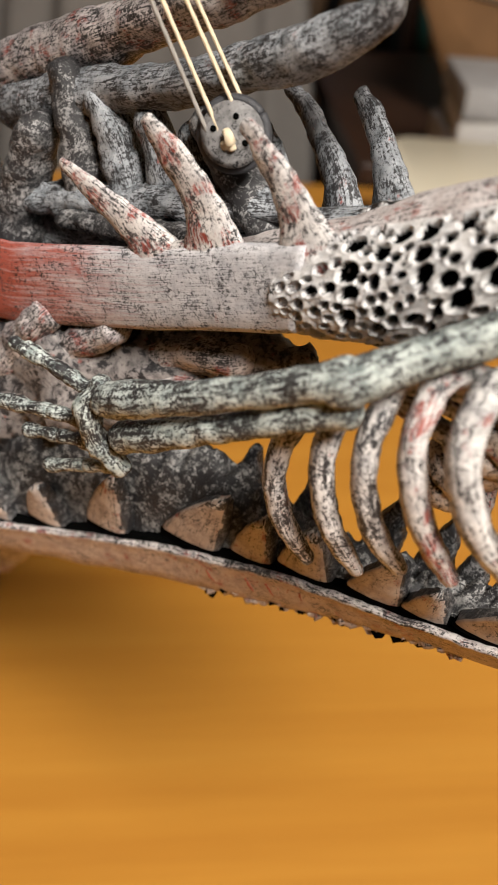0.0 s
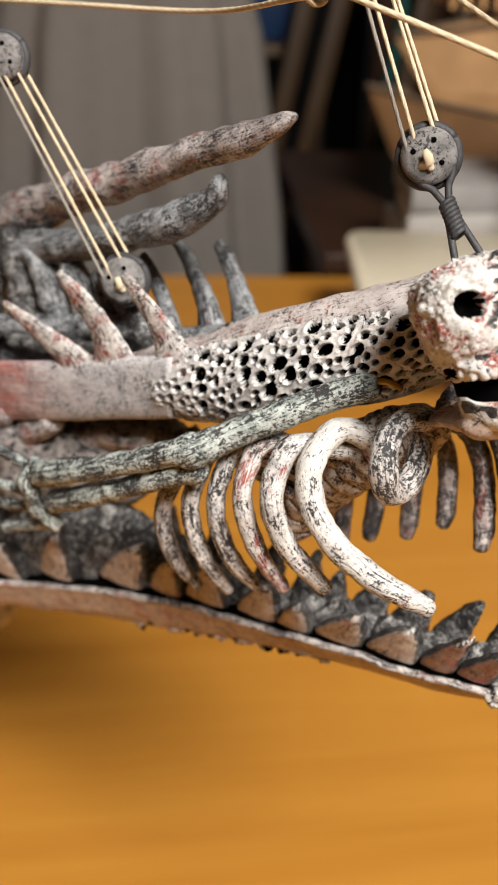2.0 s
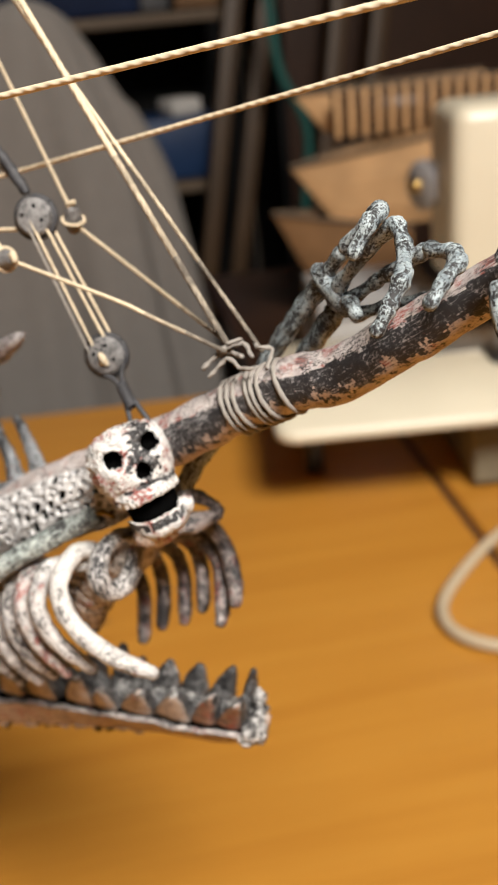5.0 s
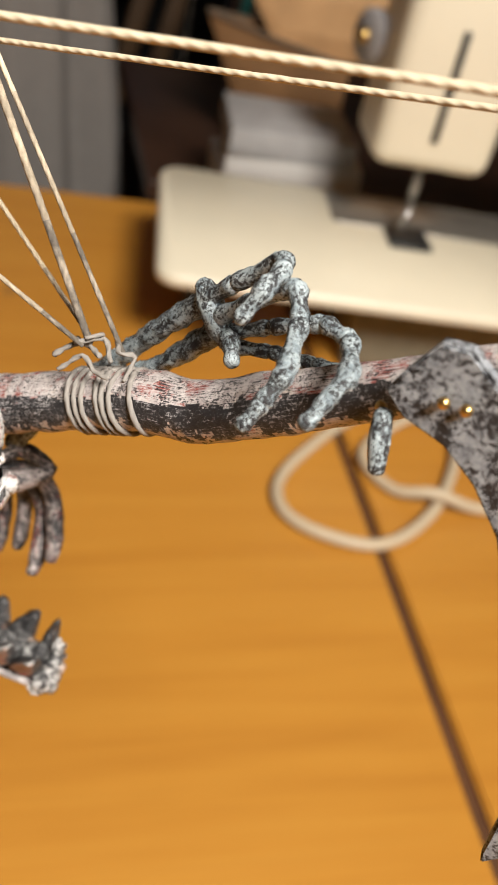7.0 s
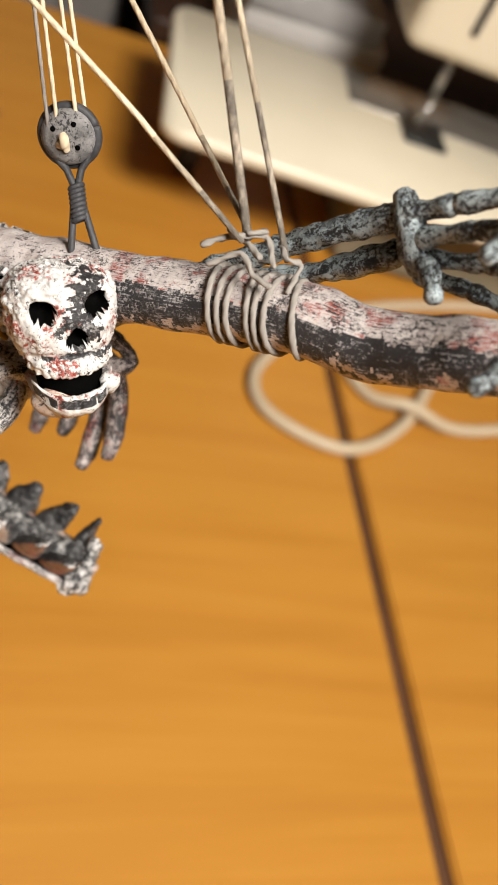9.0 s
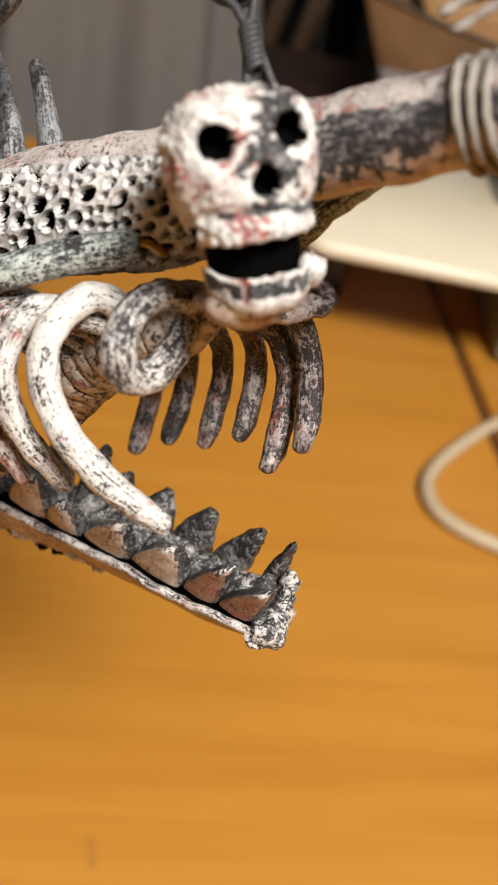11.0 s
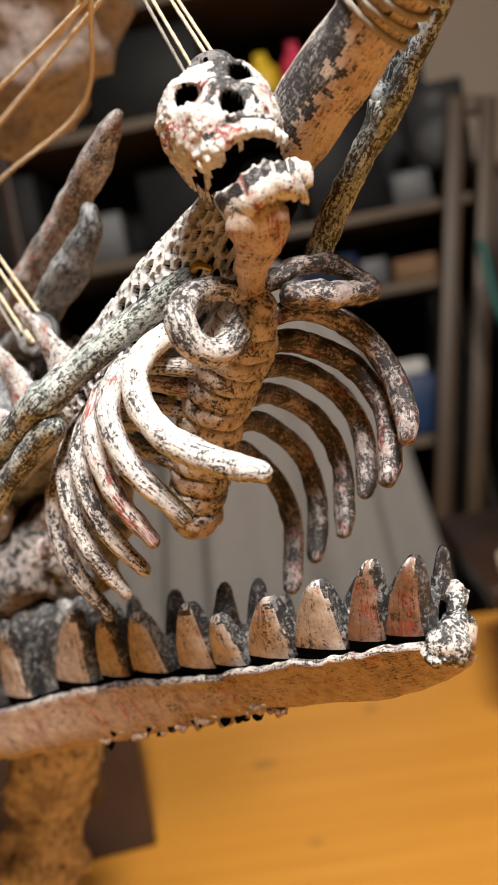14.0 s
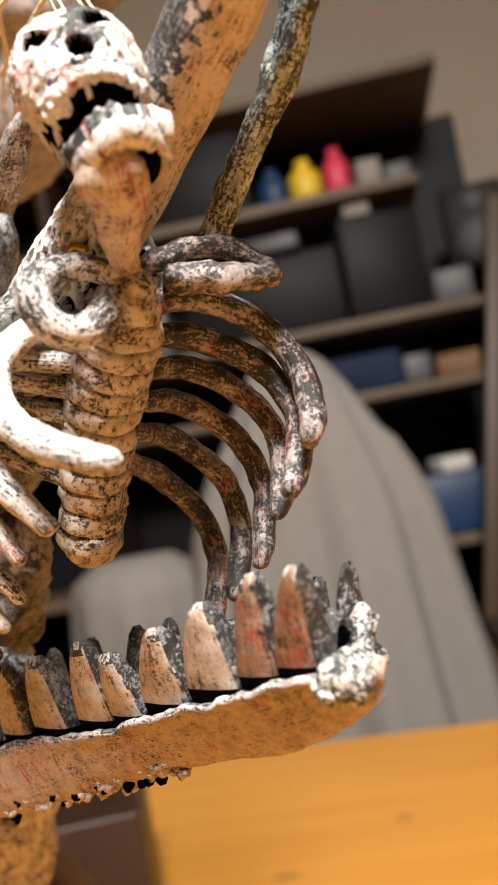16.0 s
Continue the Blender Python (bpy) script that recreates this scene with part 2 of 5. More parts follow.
def rope_fibre(name, col, dark=0.84, stain=0.0):
    k = Nodes(name)
    v = k.coords("UV", (1, 1, 1), (0, 0, 0.9))
    w = k.n("ShaderNodeTexWave", Scale=2.1, Distortion=1.2, Detail=2.0)
    k.link(v, w.inputs["Vector"])
    f = k.noise(k.coords("UV"), 3.0, 4, 0.6)
    c = k.mix(0.6, k.ramp(w.outputs["Fac"], (0.2, tuple(x * dark for x in col)), (0.6, col)), k.ramp(f, (0.3, tuple(x * 0.75 for x in col)), (0.7, col)))
    if stain:
        c = k.mix(k.ramp(k.noise(k.coords("UV", (0.6, 1, 1)), 2.2, 6, 0.72), (0.44, (stain,) * 3), (0.58, B0)), c, (0.05, 0.045, 0.042))
    k.bump(w.outputs["Fac"], 0.5, 0.0002)
    return k.done(c, 0.85, 0, 0.2)


M_ROPE = rope_fibre("cream_cotton_string", (0.72, 0.60, 0.43))
M_ROPE_GREY = rope_fibre("grey_weathered_string", (0.30, 0.275, 0.25))
M_ROPE_DARK = rope_fibre("dark_stained_string", (0.40, 0.34, 0.27), 0.7, 0.75)
M_ROPE_MID = rope_fibre("lightly_stained_string", (0.60, 0.50, 0.37), 0.8, 0.45)
M_TABLE = table_wood()
M_BASKET = plain("pale_plywood", (0.52, 0.31, 0.15), 0.6, scale=22, vary=0.45)
M_SAIL = bone_paint("dusty_netting_cloth", (0.42, 0.37, 0.36), (0.26, 0.22, 0.21), red=0.1, black=0.03, coord="Object", grain=0.3)
M_HULL = bone_paint("hull_paint", (0.34, 0.31, 0.30), (0.15, 0.135, 0.135), red=0.2, black=0.32, coord="Object", grain=0.4)


# ---- building helpers ----
AX = Vector((0.7690, -0.6392, 0.0))
SX = Vector((-0.6392, -0.7690, 0.0))
BASE = Vector((0.058, 0.070, 0.0))


def W(a, s, z):
    """Ship measures to the world: a ahead, s to starboard, z up, all in millimetres."""
    return BASE + AX * (a / 1000) + SX * (s / 1000) + Vector((0, 0, z / 1000))


ORIGIN = {}


def thing(name, at, label, category, group="", kind=""):
    ob = new(name)
    ob.location = at
    ob.empty_display_size = 0.02
    ORIGIN[name] = Vector(at)
    ob["at"] = list(at)
    return tagged(ob, label, category, group, kind)


def smooth(me, angle=True):
    for p in me.polygons:
        p.use_smooth = angle


def part(name, bm, material, parent=None, label="", flat=False):
    """Links a bmesh in world measures as one mesh under a thing or a part."""
    top = parent
    while top is not None and top.parent:
        top = top.parent
    me = bpy.data.meshes.new(name)
    if top is not None:
        bmesh.ops.translate(bm, verts=bm.verts, vec=-Vector(top.location))
    bm.normal_update()
    bm.to_mesh(me)
    bm.free()
    for m in material if isinstance(material, (list, tuple)) else [material]:
        me.materials.append(m)
    smooth(me, not flat)
    ob = new(name, me)
    if parent is not None:
        ob.parent = parent
    return tagged(ob, label)


def solo(name, bm, material, label, category, group="", kind="", flat=False):
    ob = part(name, bm, material, None, "", flat)
    return tagged(ob, label, category, group, kind)


def spline(pts, step):
    """A Catmull-Rom line through points (any length of tuple), about step apart."""
    p = [np.array(q, float) for q in pts]
    if len(p) == 2:
        p = [p[0], (p[0] + p[1]) / 2, p[1]]
    p = [2 * p[0] - p[1]] + p + [2 * p[-1] - p[-2]]
    out = []
    for i in range(1, len(p) - 2):
        n = max(2, int(np.linalg.norm(p[i + 1][:3] - p[i][:3]) / step))
        for j in range(n):
            t = j / n
            out.append(0.5 * (2 * p[i] + (p[i + 1] - p[i - 1]) * t + (2 * p[i - 1] - 5 * p[i] + 4 * p[i + 1] - p[i + 2]) * t**2 + (3 * p[i] - p[i - 1] - 3 * p[i + 1] + p[i + 2]) * t**3))
    out.append(p[-2])
    return out


def tube(bm, pts, seg=12, step=1.2, rough=0.0, freq=0.35, flat=1.0, up=(0, 0, 1), ends=True, mat=0, closed=False):
    """A tube through (a, s, z, radius) in ship millimetres; flat squeezes it across `up`."""
    line = spline(pts, step)
    uv = bm.loops.layers.uv.verify()
    if ends and not closed:
        def cap(c, d):
            r = c[3]
            return [np.array([*(c[:3] + d * r * 0.75 * math.sin(q)), max(r * math.cos(q), 0.02)]) for q in (0.5, 0.95, 1.3, 1.5)]
        d0 = line[0][:3] - line[1][:3]
        d1 = line[-1][:3] - line[-2][:3]
        line = cap(line[0], d0 / np.linalg.norm(d0))[::-1] + line + cap(line[-1], d1 / np.linalg.norm(d1))
    n = len(line)
    girth = max(0.5, float(np.median([c[3] for c in line])))
    rings, along, run = [], [], 0.0
    side = None
    for i, c in enumerate(line):
        d = line[min(i + 1, n - 1)][:3] - line[max(i - 1, 0)][:3]
        d = Vector(d).normalized()
        if side is None:
            side = d.cross(Vector(up))
            if side.length < 0.1:
                side = d.cross(Vector((1, 0, 0)))
        side = (side - d * side.dot(d)).normalized()
        top = side.cross(d).normalized()
        if i:
            run += float(np.linalg.norm(c[:3] - line[i - 1][:3]))
        ring = []
        for k in range(seg):
            q = 2 * math.pi * k / seg
            v = side * (math.cos(q) * c[3]) + top * (math.sin(q) * c[3] * flat)
            pos = Vector(c[:3]) + v
            if rough:
                pos += v.normalized() * rough * noise.fractal(pos * freq, 0.8, 2.0, 3)
            ring.append(bm.verts.new(W(*pos)))
        rings.append(ring)
        along.append(run)
    for i in range(n - 1):
        for k in range(seg):
            f = bm.faces.new((rings[i][k], rings[i][(k + 1) % seg], rings[i + 1][(k + 1) % seg], rings[i + 1][k]))
            f.material_index = mat
            for loop, (x, y) in zip(f.loops, ((along[i], k), (along[i], k + 1), (along[i + 1], k + 1), (along[i + 1], k))):
                loop[uv].uv = (x * 0.1, y / seg * 0.628 * girth)
    if not closed:
        for ring, flip in ((rings[0], True), (rings[-1], False)):
            f = bm.faces.new(ring[::-1] if flip else ring)
            f.material_index = mat
    return bm


def loft(bm, rings, mat=0, capped=True, unit=W):
    """A skin over rings of (a, s, z) points, each ring closed."""
    uv = bm.loops.layers.uv.verify()
    rows = [[bm.verts.new(unit(*p)) for p in ring] for ring in rings]
    m = len(rows[0])
    mid = [Vector(p) for p in rings[len(rings) // 2]]
    girth = [0.0]
    for k in range(m):
        girth.append(girth[-1] + (mid[(k + 1) % m] - mid[k]).length)
    for i in range(len(rows) - 1):
        for k in range(m):
            f = bm.faces.new((rows[i][k], rows[i][(k + 1) % m], rows[i + 1][(k + 1) % m], rows[i + 1][k]))
            f.material_index = mat
            for loop, (x, y) in zip(f.loops, ((i, k), (i, k + 1), (i + 1, k + 1), (i + 1, k))):
                p = Vector(rings[min(x, len(rings) - 1)][y % m])
                loop[uv].uv = (p.x * 0.1, girth[y] * 0.1)
    if capped:
        for row in (rows[0][::-1], rows[-1]):
            f = bm.faces.new(row)
            f.material_index = mat
    return rows


def box(bm, lo, hi, m=Matrix(), bevel=0.0, mat=0, seg=2):
    """A box in metres, with bevelled edges, placed by m."""
    made = bmesh.ops.create_cube(bm, size=1.0)["verts"]
    c, d = (Vector(lo) + Vector(hi)) / 2, Vector(hi) - Vector(lo)
    for v in made:
        v.co = Vector((v.co.x * d.x, v.co.y * d.y, v.co.z * d.z)) + c
    faces = set(f for v in made for f in v.link_faces)
    if bevel:
        edges = list(set(e for v in made for e in v.link_edges))
        out = bmesh.ops.bevel(bm, geom=edges, offset=bevel, segments=seg, affect="EDGES", profile=0.5)
        faces = set(out["faces"]) | set(f for f in bm.faces if any(v in out["verts"] for v in f.verts))
        made = list(set(v for f in faces for v in f.verts))
    for f in faces:
        f.material_index = mat
    for v in made:
        v.co = m @ v.co
    return made


def disc(bm, centre, axis, r, thick, seg=24, bevel=0.25, mat=0):
    """A round-edged disc, ship millimetres."""
    ax = Vector(axis).normalized()
    side = ax.orthogonal().normalized()
    up = ax.cross(side)
    prof = [(-thick / 2, r - bevel * 2), (-thick / 2 + bevel, r), (thick / 2 - bevel, r), (thick / 2, r - bevel * 2)]
    rings = []
    for h, q in prof:
        rings.append([Vector(centre) + ax * h + (side * math.cos(2 * math.pi * i / seg) + up * math.sin(2 * math.pi * i / seg)) * q for i in range(seg)])
    loft(bm, rings, mat)


# ---- room ----
def room():
    t = 0.1
    x0, x1, y0, y1, z0, z1 = -2.2, 2.4, -2.0, 1.95, -0.74, 1.75
    for name, lo, hi, m in (
        ("floor", (x0 - t, y0 - t, z0 - t), (x1 + t, y1 + t, z0), M_FLOOR),
        ("ceiling", (x0 - t, y0 - t, z1), (x1 + t, y1 + t, z1 + t), M_CEIL),
        ("wall_north", (x0, y1, z0), (x1, y1 + t, z1), M_WALL),
        ("wall_south", (x0, y0 - t, z0), (x1, y0, z1), M_WALL),
        ("wall_west", (x0 - t, y0, z0), (x0, y1, z1), M_WALL),
        ("wall_east", (x1, y0, z0), (x1 + t, y1, z1), M_WALL),
    ):
        bm = bmesh.new()
        box(bm, lo, hi)
        solo(name, bm, m, {"floor": "dim brown floor of the workroom", "ceiling": "white painted ceiling above the table"}.get(name, "dim beige painted wall of the workroom"), name.split("_")[0], kind="structure", flat=True)


def edge_y(x):
    return 0.84 - 0.0606 * x


def table():
    top = thing("work_table", (0.0, 0.3, -0.74), "large honey-coloured wooden work table with a dark joint", "table")
    # two leaves with an open joint between them; the back edge runs slightly askew
    def leaf(xa, xb):
        bm = bmesh.new()
        for (x, y) in ((xa(-0.75), -0.75), (xb(-0.75), -0.75), (xb(0.83), edge_y(xb(0.83))), (xa(0.83), edge_y(xa(0.83)))):
            bm.verts.new((x, y, 0.0))
        f = bm.faces.new(bm.verts)
        out = bmesh.ops.extrude_face_region(bm, geom=[f])
        bmesh.ops.translate(bm, verts=[g for g in out["geom"] if isinstance(g, bmesh.types.BMVert)], vec=(0, 0, -0.024))
        bmesh.ops.recalc_face_normals(bm, faces=bm.faces)
        bmesh.ops.bevel(bm, geom=list(bm.edges), offset=0.0018, segments=2, affect="EDGES")
        return bm
    seam = lambda y: 0.300 + 0.024 * y
    part("tabletop", leaf(lambda y: -1.1, lambda y: seam(y) - 0.0042), M_TABLE, top, "honey-coloured wooden leaf", True)
    part("tabletop", leaf(lambda y: seam(y) + 0.0042, lambda y: 1.25), M_TABLE, top, "honey-coloured wooden leaf", True)
    bm = bmesh.new()
    box(bm, (0.2945, -0.72, -0.040), (0.308, 0.80, -0.0045), Matrix.Translation((0, 0.0, 0)) @ Matrix(((1, 0.024, 0, -0.0013), (0, 1, 0, 0), (0, 0, 1, 0), (0, 0, 0, 1))))
    part("joint_strip", bm, plain("brown_joint_filler", (0.085, 0.034, 0.012), 0.6, scale=90), top, "dark brown strip in the joint", True)
    for x, y in ((-1.0, -0.65), (1.15, -0.65), (-1.0, 0.72), (1.15, 0.68)):
        bm = bmesh.new()
        box(bm, (x - 0.03, y - 0.03, -0.74), (x + 0.03, y + 0.03, -0.024), bevel=0.004)
        part("leg", bm, M_SHELFWOOD, top)


room()
table()


# ---- sewing machine ----
def sewing_machine():
    at = Vector((0.165, 0.509, 0.0))
    m = Matrix.Translation(at) @ pose(0, 0, 0, 0, 0, -7.3)
    sm = thing("sewing_machine", (0.30, 0.58, 0.0), "cream enamel sewing machine with a wide flat bed", "sewing machine")
    bm = bmesh.new()
    rings = []
    for z, inset in ((0.0795, 0.003), (0.0805, 0.0008), (0.084, 0.0), (0.088, 0.0006), (0.0905, 0.0035)):
        ring = []
        for cx, cy, q0, r in ((0.018, 0.018, 180, 0.018), (0.445, 0.015, 270, 0.015), (0.445, 0.190, 0, 0.015), (0.020, 0.185, 90, 0.020)):
            for i in range(9):
                q = math.radians(q0 + 90 * i / 8)
                ring.append(m @ Vector((cx + (r - inset) * math.cos(q), cy + (r - inset) * math.sin(q), z)))
        rings.append(ring)
    loft(bm, rings, unit=lambda *p: Vector(p))
    part("bed", bm, M_MACHINE, sm, "smooth cream flat bed")
    bm = bmesh.new()
    box(bm, (0.165, 0.045, 0.004), (0.45, 0.195, 0.081), m, 0.004)
    part("base", bm, plain("olive_grey_base", (0.19, 0.17, 0.12), 0.6), sm, "olive-grey lower base")
    for x, y in ((0.02, 0.17), (0.03, 0.10)):
        bm = bmesh.new()
        box(bm, (x, y, 0.0), (x + 0.016, y + 0.016, 0.081), m, 0.002)
        part("foot", bm, M_DARKMETAL, sm)
    bm = bmesh.new()
    box(bm, (0.162, 0.112, 0.152), (0.262, 0.200, 0.300), m, 0.014, seg=4)
    part("head", bm, M_MACHINE, sm, "cream enamel machine head")
    bm = bmesh.new()
    box(bm, (0.25, 0.122, 0.205), (0.46, 0.196, 0.298), m, 0.012, seg=3)
    part("arm", bm, M_MACHINE, sm)
    bm = bmesh.new()
    box(bm, (0.39, 0.118, 0.086), (0.46, 0.198, 0.215), m, 0.012, seg=3)
    part("pillar", bm, M_MACHINE, sm)
    bm = bmesh.new()
    box(bm, (0.150, 0.135, 0.086), (0.38, 0.200, 0.0915), m, 0.002)
    part("needle_plate", bm, plain("grey_steel_plate", (0.30, 0.28, 0.25), 0.35, 0.7), sm, "grey steel needle plate")
    bm = bmesh.new()
    disc_at(bm, m @ Vector((0.154, 0.178, 0.232)), (-1, -0.25, 0), 0.021, 0.012)
    knob = part("tension_dial", bm, plain("grey_plastic", (0.33, 0.32, 0.33), 0.4), sm, "grey round tension dial")
    bm = bmesh.new()
    disc_at(bm, m @ Vector((0.147, 0.176, 0.232)), (-1, -0.25, 0), 0.006, 0.010)
    part("dial_hub", bm, M_BRASS, knob)
    bm = bmesh.new()
    for (a, b, r) in (((0.212, 0.135, 0.155), (0.212, 0.135, 0.112), 0.0035), ((0.212, 0.128, 0.120), (0.205, 0.120, 0.098), 0.003)):
        rod(bm, m @ Vector(a), m @ Vector(b), r)
    part("presser_bar", bm, M_STEEL, sm, "steel presser bar")
    bm = bmesh.new()
    box(bm, (0.195, 0.098, 0.0912), (0.232, 0.138, 0.0945), m, 0.001)
    part("presser_foot", bm, M_DARKMETAL, sm, "dark metal presser foot")
    bm = bmesh.new()
    box(bm, (0.205, 0.1095, 0.178), (0.211, 0.1125, 0.262), m, 0.001)
    part("thread_slot", bm, M_DARKMETAL, sm, "dark thread slot")


def disc_at(bm, centre, axis, r, thick, seg=28):
    ax = Vector(axis).normalized()
    side = ax.orthogonal().normalized()
    up = ax.cross(side)
    b = min(r, thick) * 0.15
    rings = [[Vector(centre) + ax * h + (side * math.cos(6.28318 * i / seg) + up * math.sin(6.28318 * i / seg)) * q for i in range(seg)] for h, q in ((-thick / 2, r - b), (-thick / 2 + b, r), (thick / 2 - b, r), (thick / 2, r - b))]
    loft(bm, rings, unit=lambda *p: Vector(p))


def rod(bm, a, b, r, seg=12):
    ax = (b - a).normalized()
    side = ax.orthogonal().normalized()
    up = ax.cross(side)
    loft(bm, [[c + (side * math.cos(6.28318 * i / seg) + up * math.sin(6.28318 * i / seg)) * r for i in range(seg)] for c in (a, b)], unit=lambda *p: Vector(p))


def metre_tube(bm, pts, r, seg=10, step=0.006):
    """A tube through world points in metres."""
    line = [Vector(p[:3]) for p in spline(pts, step)]
    uv = bm.loops.layers.uv.verify()
    rings, side = [], None
    for i, c in enumerate(line):
        d = (line[min(i + 1, len(line) - 1)] - line[max(i - 1, 0)]).normalized()
        side = d.orthogonal() if side is None else side - d * side.dot(d)
        side.normalize()
        up = side.cross(d)
        rings.append([c + (side * math.cos(6.28318 * k / seg) + up * math.sin(6.28318 * k / seg)) * r for k in range(seg)])
    loft(bm, rings, unit=lambda *p: Vector(p))


sewing_machine()


def cable():
    bm = bmesh.new()
    z = 0.0046
    pts = [(0.66, 0.53, z), (0.52, 0.515, z), (0.43, 0.497, z), (0.338, 0.465, z), (0.274, 0.414, z), (0.245, 0.374, z), (0.254, 0.341, z), (0.302, 0.321, z), (0.350, 0.348, z), (0.389, 0.400, z), (0.405, 0.443, z + 0.004),
           (0.382, 0.458, z + 0.004), (0.352, 0.446, z), (0.320, 0.413, z), (0.332, 0.376, z), (0.358, 0.362, z + 0.009), (0.392, 0.356, z), (0.44, 0.363, z), (0.56, 0.40, z), (0.70, 0.47, z)]
    metre_tube(bm, pts, 0.0045)
    solo("power_cable", bm, M_CABLE, "looped cream power cable lying on the table", "cable")


cable()


# ---- behind the table ----
def draped_chair():
    bm = bmesh.new()
    uv = bm.loops.layers.uv.verify()
    rows = []
    n, h = 96, 40
    for j in range(h + 1):
        t = j / h
        z = 0.402 - 1.15 * t
        # shoulders of the chair back, then folds that widen towards the floor
        grow = 0.72 + 0.28 * min(1, t * 9) ** 0.5
        row = []
        for i in range(n):
            q = 2 * math.pi * i / n
            fold = 0.012 * min(1, t * 3) * (math.sin(q * 9 + 1.3 * math.sin(q * 2)) + 0.6 * math.sin(q * 15 + 2))
            rx = (0.070 + 0.17 * t + 0.05 * min(1, t * 6) + fold) * grow
            ry = (0.05 + 0.10 * t + fold) * grow
            cx = 0.008 - 0.02 * t
            row.append(bm.verts.new((cx + rx * math.cos(q), 1.06 + ry * math.sin(q), z - (0.012 * math.cos(q * 2) if j < 4 else 0))))
        rows.append(row)
    for j in range(h):
        for i in range(n):
            bm.faces.new((rows[j][i], rows[j + 1][i], rows[j + 1][(i + 1) % n], rows[j][(i + 1) % n]))
    bm.faces.new(rows[0])
    solo("cloth_cover", bm, M_CLOTH, "grey-white cotton sheet draped over a chair behind the table", "sheet")


def draped_stool():
    bm = bmesh.new()
    rows = []
    n, h = 80, 26
    for j in range(h + 1):
        t = j / h
        row = []
        for i in range(n):
            q = 2 * math.pi * i / n
            fold = 0.010 * min(1, t * 3) * (math.sin(q * 8 + 1.1 * math.sin(q * 3)) + 0.5 * math.sin(q * 13 + 1))
            r = 0.085 * min(1, t * 14 + 0.35) ** 0.5 + 0.035 * t + fold
            row.append(bm.verts.new((-0.235 + r * math.cos(q), 1.10 + r * math.sin(q), 0.195 - 0.93 * t**1.15)))
        rows.append(row)
    for j in range(h):
        for i in range(n):
            bm.faces.new((rows[j][i], rows[j + 1][i], rows[j + 1][(i + 1) % n], rows[j][(i + 1) % n]))
    bm.faces.new(rows[0])
    solo("cloth_cover", bm, M_CLOTH, "grey-white cotton sheet draped over a low stool behind the table", "sheet")


draped_chair()
draped_stool()


def shelf_unit():
    y0, y1 = 1.60, 1.90
    un = thing("shelf_unit", (0.0, 1.75, -0.74), "tall dark wooden shelf unit full of dim clutter", "shelf")
    for z, x0, x1 in ((0.11, -1.2, 0.30), (0.395, -1.2, 0.33), (0.53, -1.2, 0.40), (0.775, -1.2, 0.27), (0.985, -1.2, 0.34)):
        bm = bmesh.new()
        box(bm, (x0, y0, z - 0.018), (x1, y1, z), bevel=0.002)
        part("shelf_board", bm, M_SHELFWOOD, un)
    bm = bmesh.new()
    box(bm, (-1.25, y1, -0.74), (0.40, y1 + 0.015, 0.98))
    part("back_panel", bm, M_DARKGOODS, un, "black back panel", True)
    for x in (-1.22, -0.45):
        bm = bmesh.new()
        box(bm, (x, y0, -0.74), (x + 0.02, y1, 1.3), bevel=0.002)
        part("side_panel", bm, M_DARKWOOD, un)
    return un


shelf_unit()


# Added filler, black so the background here stays dark; carries the speaker
def dark_fill_cabinet():
    cb = thing("dark_fill_cabinet", (0.85, 1.74, -0.74), "low black cabinet added to keep the far corner dark", "cabinet")
    bm = bmesh.new()
    box(bm, (0.41, 1.60, -0.74), (1.40, 1.93, 0.562), bevel=0.003)
    part("body", bm, M_DARKGOODS, cb, flat=True)
    bm = bmesh.new()
    box(bm, (0.41, 1.585, 0.563), (1.41, 1.93, 0.583), bevel=0.003)
    part("top", bm, M_SHELFWOOD, cb, "worn wooden top", True)
    for x in (0.42, 0.91):
        bm = bmesh.new()
        box(bm, (x, 1.582, -0.68), (x + 0.48, 1.598, 0.55), bevel=0.003)
        part("door", bm, M_DARKWOOD, cb, flat=True)


dark_fill_cabinet()


